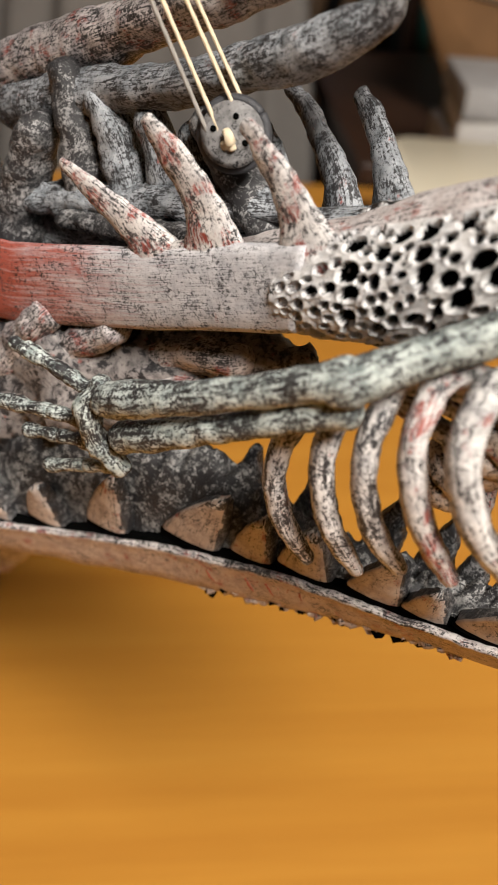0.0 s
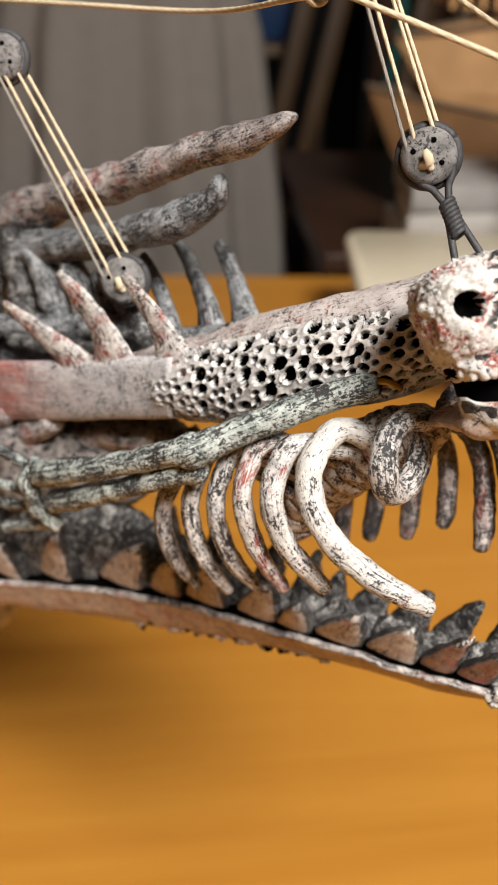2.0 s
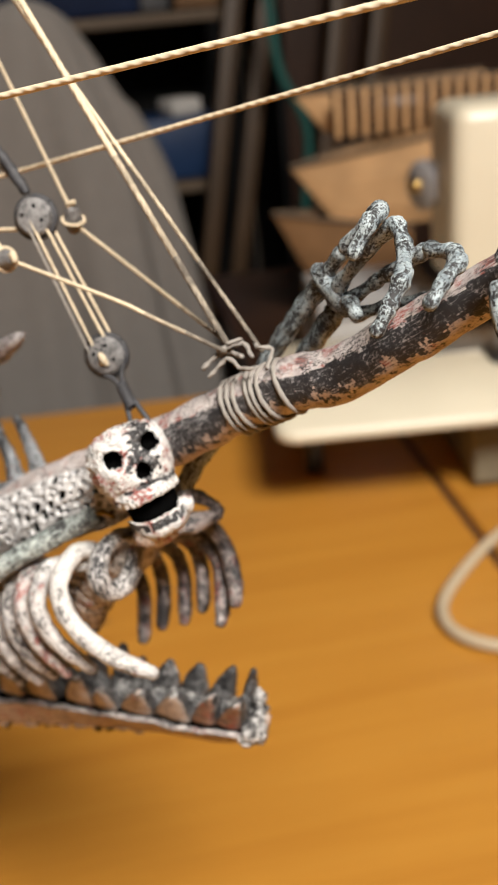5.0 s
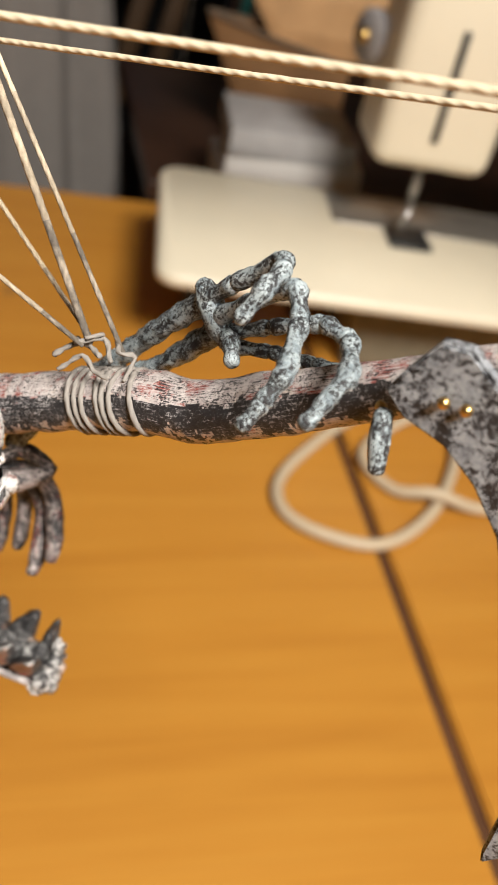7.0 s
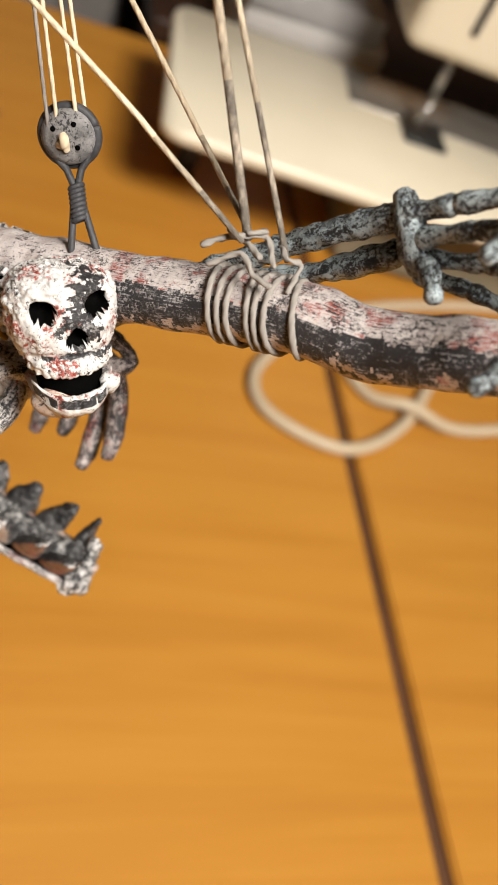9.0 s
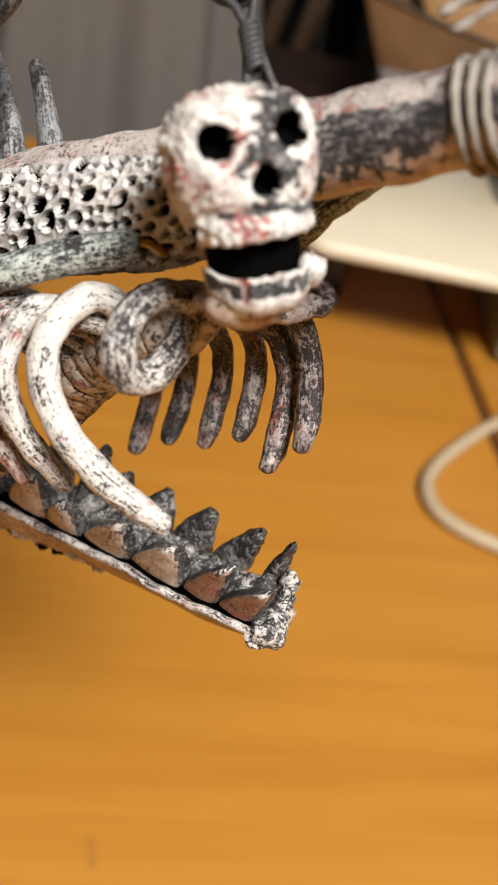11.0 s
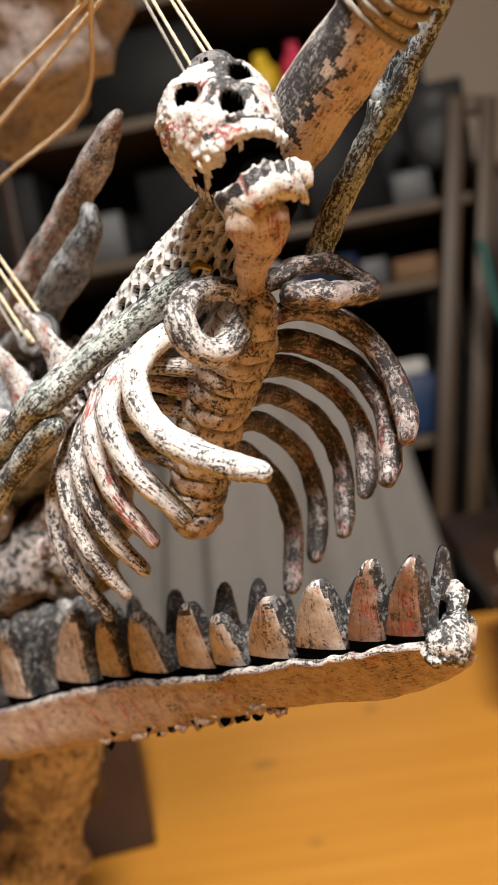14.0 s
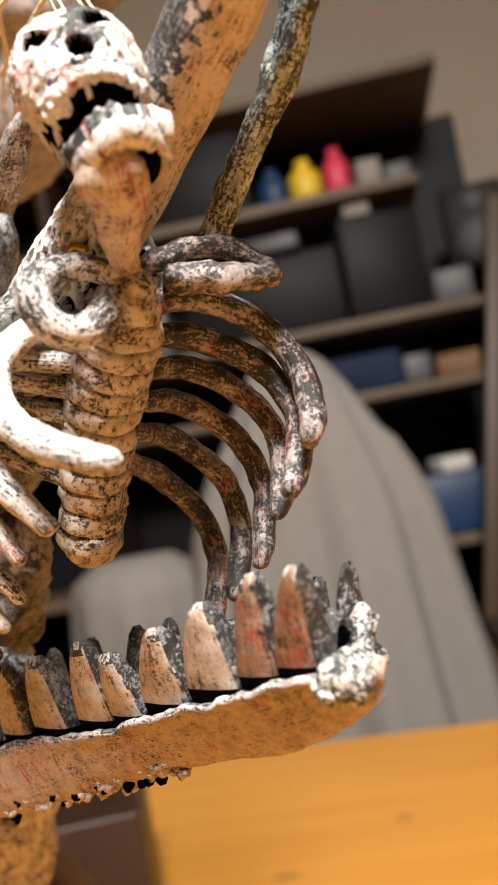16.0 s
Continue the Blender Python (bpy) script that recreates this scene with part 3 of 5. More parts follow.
def goods():
    def block(name, x, y, z, w, d, h, m, label, cat, turn=0, bevel=0.006):
        bm = bmesh.new()
        box(bm, (-w / 2, -d / 2, 0), (w / 2, d / 2, h), Matrix.Translation((x, y, z)) @ pose(0, 0, 0, 0, 0, turn), bevel)
        return solo(name, bm, m, label, cat)

    def bottle(x, y, z, r, h, m, label):
        bm = bmesh.new()
        prof = [(0, r * 0.9), (0.004, r), (h * 0.62, r), (h * 0.76, r * 0.75), (h * 0.82, r * 0.42), (h * 0.84, r * 0.46), (h, r * 0.44)]
        loft(bm, [[(x + q * math.cos(i * math.pi / 10), y + q * math.sin(i * math.pi / 10), z + v) for i in range(20)] for v, q in prof], unit=lambda *p: Vector(p))
        solo("bottle", bm, m, label, "bottle", "bottles on the shelf")

    bottle(0.066, 1.66, 0.775, 0.031, 0.085, M_YELLOW, "small yellow plastic bottle on a dark shelf")
    bottle(0.128, 1.66, 0.775, 0.026, 0.095, M_RED, "small magenta plastic bottle on a dark shelf")
    bottle(0.003, 1.66, 0.775, 0.030, 0.080, M_BLUE, "small blue plastic bottle on a dark shelf")
    speaker = block("speaker", 0.365, 1.68, 0.585, 0.115, 0.12, 0.155, M_DARKGOODS, "black boxy loudspeaker against the beige wall", "speaker", -6)
    for z, r in ((0.635, 0.038), (0.705, 0.020)):
        bm = bmesh.new()
        disc_at(bm, Vector((0.359, 1.6195, z)), (-0.105, -0.995, 0), r, 0.006)
        part("speaker_cone", bm, plain("dark_grey_cone", (0.04, 0.04, 0.042), 0.6, scale=60), speaker, "dark grey round cone")
    block("storage_box", 0.20, 1.70, 0.113, 0.19, 0.16, 0.11, M_BLUE, "blue plastic storage box on the shelf", "box")
    block("storage_box", -0.05, 1.72, 0.533, 0.30, 0.2, 0.15, M_DARKGOODS, "black storage box on the shelf", "box")
    block("storage_box", 0.17, 1.70, 0.533, 0.15, 0.18, 0.19, M_DARKGOODS, "black storage box on the shelf", "box", 8)
    block("storage_box", -0.15, 1.72, 0.778, 0.22, 0.2, 0.16, M_DARKGOODS, "black storage box on the shelf", "box")
    block("storage_box", -0.55, 1.72, 0.533, 0.32, 0.2, 0.19, M_DARKGOODS, "black storage box on the shelf", "box")
    block("storage_box", 0.05, 1.72, 0.397, 0.26, 0.2, 0.07, plain("dark_blue_card", (0.012, 0.02, 0.05), spec=0.1), "dark blue cardboard box on the shelf", "box")
    block("white_parcel", 0.235, 1.66, 0.223, 0.06, 0.07, 0.03, M_PAPER, "small white crumpled parcel on the blue box", "parcel", 20)
    # small dim clutter among the shelves
    grey, dim, brown = plain("grey_electronics", (0.07, 0.07, 0.075), 0.5, scale=60), plain("pale_card", (0.24, 0.21, 0.19), 0.7, scale=60), plain("brown_card", (0.16, 0.085, 0.04), 0.7, scale=60)
    for x, y, z, w, d, h, m, lab in (
        (0.185, 1.66, 0.776, 0.045, 0.05, 0.055, dim, "small pale carton beside the bottles"), (0.240, 1.67, 0.776, 0.05, 0.05, 0.040, grey, "small grey box beside the bottles"),
        (0.150, 1.655, 0.726, 0.05, 0.05, 0.03, dim, "small pale carton on a dark box"), (0.300, 1.66, 0.532, 0.07, 0.08, 0.06, grey, "grey electronics box on the shelf"),
        (-0.02, 1.63, 0.684, 0.11, 0.07, 0.03, grey, "flat grey electronics box on a dark box"), (0.285, 1.66, 0.398, 0.08, 0.08, 0.04, brown, "low brown cardboard box on the shelf"),
        (0.205, 1.645, 0.398, 0.05, 0.06, 0.05, grey, "small grey box on the shelf"), (-0.30, 1.66, 0.532, 0.12, 0.10, 0.09, grey, "grey electronics box on the shelf"),
    ):
        block("small_box", x, y, z, w, d, h, m, lab, "box", 5 * math.sin(x * 40), 0.004)
    # brown frames leaning against the shelves
    def frame_leaning(x, lean, y, h, w):
        fr = thing("wooden_frame", (x, y, -0.74), "slim brown wooden frame leaning against the shelves", "frame", "leaning frames")
        m = Matrix.Translation((x, y, -0.74)) @ pose(0, 0, 0, -3, lean, 0)
        for lo, hi in (((0, 0, 0), (0.03, 0.02, h)), ((w - 0.03, 0, 0), (w, 0.02, h)), ((0.03, 0, h - 0.03), (w - 0.03, 0.02, h)), ((0.03, 0, 0), (w - 0.03, 0.02, 0.03))):
            bm = bmesh.new()
            box(bm, lo, hi, m, 0.003)
            part("frame_bar", bm, plain("brown_frame_wood", (0.050, 0.026, 0.010), 0.5, scale=30), fr)
    frame_leaning(0.082, 11.5, 1.46, 1.46, 0.085)
    frame_leaning(0.30, 9, 1.40, 1.36, 0.10)
    bm = bmesh.new()
    metre_tube(bm, [(0.36, 1.40, 0.42), (0.37, 1.39, 0.30), (0.41, 1.39, 0.2), (0.40, 1.40, 0.05), (0.42, 1.41, -0.1), (0.42, 1.41, -0.3)], 0.008)
    solo("strap", bm, M_TEAL, "teal fabric strap hanging by the frames", "strap")


goods()


def side_bench():
    # low bench behind the table that carries the plywood boats and the paper
    bn = thing("side_bench", (0.5, 0.98, -0.74), "dark low bench behind the work table", "bench")
    bm = bmesh.new()
    box(bm, (0.20, 0.83, 0.0), (1.1, 1.25, 0.022), bevel=0.003)
    part("bench_top", bm, M_DARKWOOD, bn)
    for x in (0.22, 1.05):
        bm = bmesh.new()
        box(bm, (x, 0.86, -0.74), (x + 0.03, 1.22, 0.002), bevel=0.003)
        part("bench_side", bm, M_DARKWOOD, bn)


side_bench()


def plywood_hull(at, turn, length, width, height, sheer, rake, label, wood=None):
    """A sharp-prowed hull of bent plywood: prow at the origin, sides flared over a flat bottom."""
    hull = thing("plywood_boat", at, label, "model boat", "plywood model hulls")
    m = Matrix.Translation(at) @ pose(0, 0, 0, 0, 0, turn)

    def half(t):
        return width * 0.5 * min(1.0, 0.03 + 1.5 * t - 0.55 * t * t)

    bm = bmesh.new()
    rings = []
    for i in range(21):
        t = i / 20
        w = half(t)
        top = height + sheer * t
        keel = height * max(0.0, 1 - t * length / rake)
        ring = []
        for side in (-1, 1):
            pts = [(0.0 if side > 0 else -0.0, top - 0.004), (w * 0.96, top - 0.004), (w, top), (w * 0.99, keel + (top - keel) * 0.62), (w * 0.86, keel + (top - keel) * 0.25), (w * 0.62, keel)]
            ring += [(length * t, side * y, z) for y, z in (pts[1:] if side < 0 else pts[1:][::-1])]
        rings.append([m @ Vector(p) for p in ring])
    loft(bm, rings, unit=lambda *p: Vector(p))
    bmesh.ops.recalc_face_normals(bm, faces=bm.faces)
    part("shell", bm, wood or M_BASKET, hull, "", True)
    for side in (-1, 1):
        bm = bmesh.new()
        metre_tube(bm, [tuple(m @ Vector((length * i / 8, side * (half(i / 8) + 0.001), height + sheer * i / 8))) for i in range(9)], 0.0025)
        part("gunwale", bm, M_SHELFWOOD, hull, "thin darker gunwale strip")
    return hull, m


def boats():
    plywood_hull((0.262, 0.97, 0.022), -8, 0.16, 0.09, 0.140, -0.02, 0.07, "brown bent plywood model hull standing on the bench", plain("brown_plywood", (0.22, 0.115, 0.05), 0.6, scale=22, vary=0.45))
    plywood_hull((0.287, 0.97, 0.139), -4, 0.27, 0.13, 0.073, 0.045, 0.055, "pale sharp-prowed plywood model hull lying on another")
    hull, m = plywood_hull((0.306, 1.02, 0.240), 0, 0.26, 0.085, 0.048, 0.004, 0.04, "pale slatted plywood model hull on top of the pile")
    for i in range(13):
        bm = bmesh.new()
        x = 0.040 + i * 0.0165
        box(bm, (x, -0.0465, -0.002), (x + 0.0065, -0.0425, 0.052), m, 0.001)
        part("slat", bm, M_BASKET, hull)
    # thin dark sheet behind the slats, standing in for the shade between them
    bm = bmesh.new()
    box(bm, (0.036, -0.0424, 0.001), (0.25, -0.0418, 0.047), m)
    part("slat_shade", bm, M_DARKWOOD, hull, "dark sheet for the shade between the slats")
    # paper pile behind the machine
    z = 0.002
    for i, (w, h) in enumerate(((0.130, 0.026), (0.135, 0.022), (0.125, 0.028), (0.130, 0.020), (0.120, 0.024))):
        bm = bmesh.new()
        box(bm, (-w / 2, -0.05, 0), (w / 2, 0.05, h), Matrix.Translation((0.318 + 0.008 * (i % 2), 0.770, z)) @ pose(0, 0, 0, 0, 0, -9 + 4 * (i % 3)), 0.001)
        solo("paper_ream", bm, M_PAPER if i % 2 else plain("grey_paper", (0.30, 0.29, 0.29), 0.8), "flat ream of white paper behind the machine", "paper", "paper bundles")
        z += h + 0.0006


boats()


# ---- the model ship ----
ship = thing("model_ship", (-0.03, 0.16, 0.0), "bone-built model ship painted grey, white and rust", "model ship")


def lerp(rows, a):
    """Values of rows (a, v1, v2 ...) at a."""
    xs = [r[0] for r in rows]
    return [float(np.interp(a, xs, [r[i] for r in rows])) for i in range(1, len(rows[0]))]


# bowsprit: a long bone that dips past the lashing and rises again
BOW = [(-70, -8, 262, 5.0), (-50, -8, 271.5, 5.2), (-32, -8, 281.5, 5.4), (-10, -8, 292.3, 5.6), (8, -7.5, 301.8, 5.4), (22, -7, 310, 5.1), (34, -6.5, 316.2, 5.0), (45, -6, 320.2, 4.9), (56, -6, 327.5, 4.7), (66, -6, 334.5, 4.2), (76, -6, 341.5, 4.0), (88, -6, 349, 4.0)]
bm = bmesh.new()
tube(bm, BOW, seg=80, step=0.42, rough=0.4, freq=0.12)
bm.normal_update()
# Brushed stripes by face normal; light is put in too: pale top, dark side
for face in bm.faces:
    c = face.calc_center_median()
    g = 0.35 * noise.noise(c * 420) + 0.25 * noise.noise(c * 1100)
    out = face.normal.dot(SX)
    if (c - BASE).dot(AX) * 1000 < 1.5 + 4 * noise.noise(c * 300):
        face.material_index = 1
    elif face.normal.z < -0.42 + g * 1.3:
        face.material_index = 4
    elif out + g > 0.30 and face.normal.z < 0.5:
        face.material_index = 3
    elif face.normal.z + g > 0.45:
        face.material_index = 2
bowsprit = part("bowsprit", bm, [M_BOW, M_BOW_PALE, M_BOW_LIT_TOP, M_BOW_SHADED, M_BOW_TAN], ship, "long bone-shaped bowsprit, rust and grey")


def bow_at(a):
    s, z, r = lerp(BOW, a)
    return s, z, r


# lashing round the bowsprit, with its knots
def coil(a0, slant, r_rope, mat, grow=0.0):
    bm = bmesh.new()
    pts = []
    for i in range(21):
        q = 2 * math.pi * i / 20
        a = a0 + slant * math.sin(q)
        s, z, r = bow_at(a)
        r = r + r_rope * 0.55 + grow
        pts.append((a - 0.52 * math.cos(q) * r, s + math.sin(q) * r, z + math.cos(q) * r * 0.86, r_rope))
    tube(bm, pts, seg=8, step=1.2, rough=0.1, freq=1.1, ends=False)
    return part("lashing_turn", bm, mat, bowsprit, "grey weathered string")


for i in range(6):
    coil(22.6 + i * 1.75 + (0.3 if i == 3 else 0), 0.6 - 0.45 * (i % 3), 0.46, M_ROPE_GREY)
coil(34.0, 1.0, 0.5, M_ROPE_GREY, -0.2)
for pts, r in (([(17.5, -4, 318.5), (19.5, -6, 320.5), (22, -7, 321), (25, -5.5, 321)], 0.85), ([(18.5, -9, 319.8), (21, -5, 322.2), (24, -8, 322.6), (27.5, -5, 321.5)], 0.8), ([(26, -9, 322.5), (28.5, -6, 323), (30, -8, 322), (31, -4, 320.2)], 0.75), ([(20, -2, 318), (23, -4, 321), (26, -3, 320), (29, -2.4, 320.4)], 0.75), ([(21, -8, 321.5), (22.4, -5.6, 323.2), (23.6, -8, 323.4), (22, -9, 321.6)], 0.7)):
    bm = bmesh.new()
    tube(bm, [(*p, r * 0.55) for p in pts], seg=8, step=0.8, rough=0.25, freq=1.0)
    part("lashing_knot", bm, M_ROPE_GREY, bowsprit, "knotted grey string")

# blade-like plate at the bowsprit's end
bm = bmesh.new()
outline = [(72, 343.5), (73.5, 347), (76.5, 352.5), (80, 353.2), (84, 350.5), (92, 346), (99, 338), (105, 325), (109, 308), (113, 288), (113.5, 279), (110.5, 273.5), (109.8, 276), (109.2, 285), (106.6, 298), (102.2, 311), (96, 322), (91, 331.5), (86, 336.8), (81, 340), (75, 341.2)]
front = [bm.verts.new(W(a, 4.2 + 0.05 * (a - 72), z)) for a, z in outline]
back = [bm.verts.new(W(a, 1.8 + 0.05 * (a - 72), z)) for a, z in outline]
bm.faces.new(front[::-1])
bm.faces.new(back)
for i in range(len(outline)):
    j = (i + 1) % len(outline)
    bm.faces.new((front[i], front[j], back[j], back[i]))
bmesh.ops.recalc_face_normals(bm, faces=bm.faces)
bmesh.ops.bevel(bm, geom=[e for e in bm.edges if len(e.link_faces) == 2 and e.calc_face_angle() > 1.0], offset=0.0004, segments=2, affect="EDGES")
plate = part("end_blade", bm, bone_paint("blade_paint", (0.44, 0.46, 0.49), (0.22, 0.24, 0.27), red=0, black=0.35, coord="Object", grain=0.9), ship, "grey curved blade pinned to the tip", True)
for a, s, z in ((79.3, 5.6, 346.2), (82.0, 5.7, 346.6), (71.4, 0.2, 338.6)):
    bm = bmesh.new()
    disc(bm, (a, s, z), (0.1, 1, 0.1), 0.75, 1.2, 14, 0.3)
    part("brass_pin", bm, M_BRASS, plate, "round brass pin head")
bm = bmesh.new()
tube(bm, [(72.6, 3.0, 339.5, 1.3), (73.6, 4.6, 336.5, 1.5), (74.6, 5.8, 333.6, 1.1)], seg=12, rough=0.1)
part("peg", bm, M_BONE_HAND, ship, "small bone peg under the tip")

FAR_SPINES = (((-73, -21.5, 283), (-62, -15.5, 274), 0.9), ((-72.7, -31.3, 284.3), (-56.8, -21.4, 275.7), 1.05), ((-58.7, -27.5, 287.1), (-49.3, -22.5, 277.4), 1.05), ((-96, -26, 274), (-82, -16.5, 264), 1.1))

# near and far hull rails, with the spines on them
RAIL = [(-150, 252, 239), (-128, 255.5, 239.5), (-105, 258.3, 243.5), (-75, 267.2, 254.2), (-64, 271.5, 258.6), (-53, 275.4, 262.8), (-49, 276.8, 264.4)]


def rail(s_out, s_in, label, mat=M_RAIL):
    bm = bmesh.new()
    rings = []
    for i in range(90):
        a = -150 + 101 * i / 89
        zt, zb = lerp(RAIL, a)
        out = s_out + 2.5 * math.sin((a + 44) * 0.02)
        ring = []
        for s, z in ((s_in, zt - 0.6), ((s_in + out) / 2, zt + 0.3), (out - 0.6 * (1 if out > s_in else -1), zt), (out, zt - 0.9), (out + 0.15, zt * 0.66 + zb * 0.34), (out + 0.1, zt * 0.33 + zb * 0.67), (out - 0.2, zb + 0.9), (out - 0.8, zb), ((s_in + out) / 2, zb - 0.1), (s_in, zb + 0.6)):
            w = 0.28 * noise.noise(Vector((a * 0.10, s * 0.3, z * 0.25)))
            ring.append((a, s + w, z + w))
        rings.append(ring if out > s_in else ring[::-1])
    loft(bm, rings)
    return part("rail", bm, mat, ship, label)


near_rail = rail(1.6, -2.6, "grey-white hull rail with rust-red paint")
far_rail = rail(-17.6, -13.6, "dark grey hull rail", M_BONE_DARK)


def spine(pts, parent, mat=M_RIB_RED, flat=0.5):
    bm = bmesh.new()
    tube(bm, pts, seg=18, step=0.7, rough=0.35, freq=0.4, flat=flat, up=(0, 1, 0))
    part("spine", bm, mat, parent, "pale curved bone spine")


spine([(-89.6, 1.0, 276.4, 1.0), (-85.5, 0.4, 274.2, 1.8), (-81, -0.4, 271.6, 2.5), (-77.0, -1.2, 268.8, 3.6), (-74.0, -1.8, 265.6, 5.6)], near_rail, flat=0.34)
spine([(-73.9, 0.9, 286.0, 1.4), (-70.8, 0.4, 283.0, 2.3), (-67.6, -0.3, 279.4, 2.8), (-65.2, -0.9, 275.4, 3.5), (-63.6, -1.5, 269.6, 5.8)], near_rail, flat=0.32)
spine([(-59.4, -0.2, 288.8, 1.2), (-56.2, -0.3, 285.6, 1.9), (-53, -0.5, 282.2, 2.5), (-50.6, -0.7, 278.6, 3.6), (-48.6, -0.9, 274.4, 6.0)], near_rail, flat=0.30)
spine([(-62.0, -1.4, 270.6, 2.2), (-69, -1.4, 268.0, 2.4), (-76.5, -1.6, 265.4, 2.0)], near_rail, flat=0.5)
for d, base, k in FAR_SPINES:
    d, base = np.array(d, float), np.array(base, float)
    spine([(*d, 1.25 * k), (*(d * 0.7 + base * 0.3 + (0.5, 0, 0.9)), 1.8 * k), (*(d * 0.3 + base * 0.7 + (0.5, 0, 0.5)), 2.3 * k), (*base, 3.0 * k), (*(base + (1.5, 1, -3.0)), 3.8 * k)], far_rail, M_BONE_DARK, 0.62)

# deck and cheeks of the bow between the rails
bm = bmesh.new()
rings = []
for i in range(60):
    a = -150 + 112 * i / 59
    zt, zb = lerp(RAIL, a)
    rings.append([(a, s, zb + 4.0 + h + 0.5 * noise.noise(Vector((a * 0.2, s * 0.3, 1)))) for s, h in ((-2.4, 1.6), (-5, 2.2), (-8, 2.4), (-11, 2.2), (-13.8, 1.6), (-13.8, -3), (-8, -4.5), (-2.4, -3))])
loft(bm, rings)
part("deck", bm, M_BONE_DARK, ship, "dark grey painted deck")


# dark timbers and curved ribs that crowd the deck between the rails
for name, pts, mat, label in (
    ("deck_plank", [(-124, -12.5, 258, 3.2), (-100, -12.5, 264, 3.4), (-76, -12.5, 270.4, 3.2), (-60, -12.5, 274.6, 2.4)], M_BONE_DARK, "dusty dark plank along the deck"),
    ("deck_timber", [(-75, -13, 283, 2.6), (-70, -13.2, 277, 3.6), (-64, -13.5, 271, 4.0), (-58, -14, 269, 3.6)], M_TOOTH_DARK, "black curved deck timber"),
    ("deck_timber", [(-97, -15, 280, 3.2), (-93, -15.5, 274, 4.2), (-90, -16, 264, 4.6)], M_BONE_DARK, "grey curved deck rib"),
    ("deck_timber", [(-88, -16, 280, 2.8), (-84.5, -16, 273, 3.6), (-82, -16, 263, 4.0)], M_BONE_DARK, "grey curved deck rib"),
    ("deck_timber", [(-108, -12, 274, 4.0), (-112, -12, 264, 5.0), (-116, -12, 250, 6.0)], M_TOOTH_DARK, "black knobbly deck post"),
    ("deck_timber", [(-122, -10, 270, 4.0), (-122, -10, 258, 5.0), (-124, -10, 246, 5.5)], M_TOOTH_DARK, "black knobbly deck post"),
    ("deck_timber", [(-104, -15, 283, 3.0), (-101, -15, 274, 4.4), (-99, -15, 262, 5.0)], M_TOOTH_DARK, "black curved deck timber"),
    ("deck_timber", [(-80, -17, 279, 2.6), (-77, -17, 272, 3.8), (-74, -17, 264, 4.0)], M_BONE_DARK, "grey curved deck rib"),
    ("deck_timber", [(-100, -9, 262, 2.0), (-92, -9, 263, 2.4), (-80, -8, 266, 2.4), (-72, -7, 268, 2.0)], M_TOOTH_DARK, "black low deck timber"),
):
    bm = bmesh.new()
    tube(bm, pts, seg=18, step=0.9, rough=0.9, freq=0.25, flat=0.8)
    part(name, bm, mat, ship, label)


# coral-like crust over the bow cheeks
def crust(name, side):
    """One pitted crust, its pits sunk into the mesh."""
    rnd = random.Random(5 if side > 0 else 9)
    na, nq = 300, 150
    a0, a1 = -53.0, 2.0 if side > 0 else -14.0
    holes = []
    tries = 0
    while len(holes) < 290 and tries < 22000:
        tries += 1
        u, v = rnd.uniform(a0 + 1.2, a1 - 1), rnd.uniform(0, 22.5)
        r = rnd.choice((0.7, 0.9, 1.05, 1.2, 1.35, 1.5))
        if all((u - x) ** 2 + (v - y) ** 2 > (r + q + 0.08) ** 2 for x, y, q, _ in holes):
            holes.append((u, v, r, rnd.uniform(1.0, 1.7)))
    H = np.array(holes)
    bm = bmesh.new()
    grid = []
    for i in range(na):
        a = a0 + (a1 - a0) * i / (na - 1)
        t = (a - a0) / (a1 - a0)
        zc = float(np.interp(a, (-53, -36, -23, -8, 2), (268.8, 275.2, 281.8, 288.5, 294.0)))
        ht = float(np.interp(a, (-53, -47, -36, -23, -8, 2), (6.4, 8.0, 9.0, 8.9, 8.0, 6.0)))
        wd = float(np.interp(a, (-53, -45, -32, -20, -10, 2), (5.4, 6.0, 6.0, 5.8, 5.2, 5.4)))
        row = []
        for k in range(nq):
            f = k / (nq - 1)
            q = math.radians(-84 + 152 * f)
            v = 23 * f
            base = Vector((a, -4.0 + wd * math.cos(q) * 1.05, zc + ht * math.sin(q)))
            nor = Vector((0, math.cos(q) / wd, math.sin(q) / ht)).normalized()
            d2 = np.hypot(H[:, 0] - a, (H[:, 1] - v) * H[:, 3] / 1.3)
            e = d2 - H[:, 2] * (1 + 0.15 * noise.noise(Vector((a * 0.6, v * 0.6, 3))))
            j = int(np.argmin(e))
            x = float(e[j])
            if x < 0:
                h = -2.3 * min(1.0, (-x / (0.38 * H[j, 2]))) ** 0.55
            else:
                h = 0.26 * math.exp(-x * 2.2)
            h += 0.25 * noise.fractal(Vector((a * 0.35, v * 0.35, 7)), 0.9, 2.0, 3)
            pos = base + nor * h
            s = pos.y
            if side < 0:
                s = -16.0 - pos.y + 0.0
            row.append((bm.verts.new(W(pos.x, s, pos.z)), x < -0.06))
        grid.append(row)
    for i in range(na - 1):
        for k in range(nq - 1):
            q4 = (grid[i][k], grid[i + 1][k], grid[i + 1][k + 1], grid[i][k + 1])
            f = bm.faces.new([w[0] for w in (q4 if side > 0 else q4[::-1])])
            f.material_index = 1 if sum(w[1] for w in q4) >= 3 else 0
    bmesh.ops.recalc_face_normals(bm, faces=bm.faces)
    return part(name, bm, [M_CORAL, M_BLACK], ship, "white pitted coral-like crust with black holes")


crust("pitted_crust", 1)
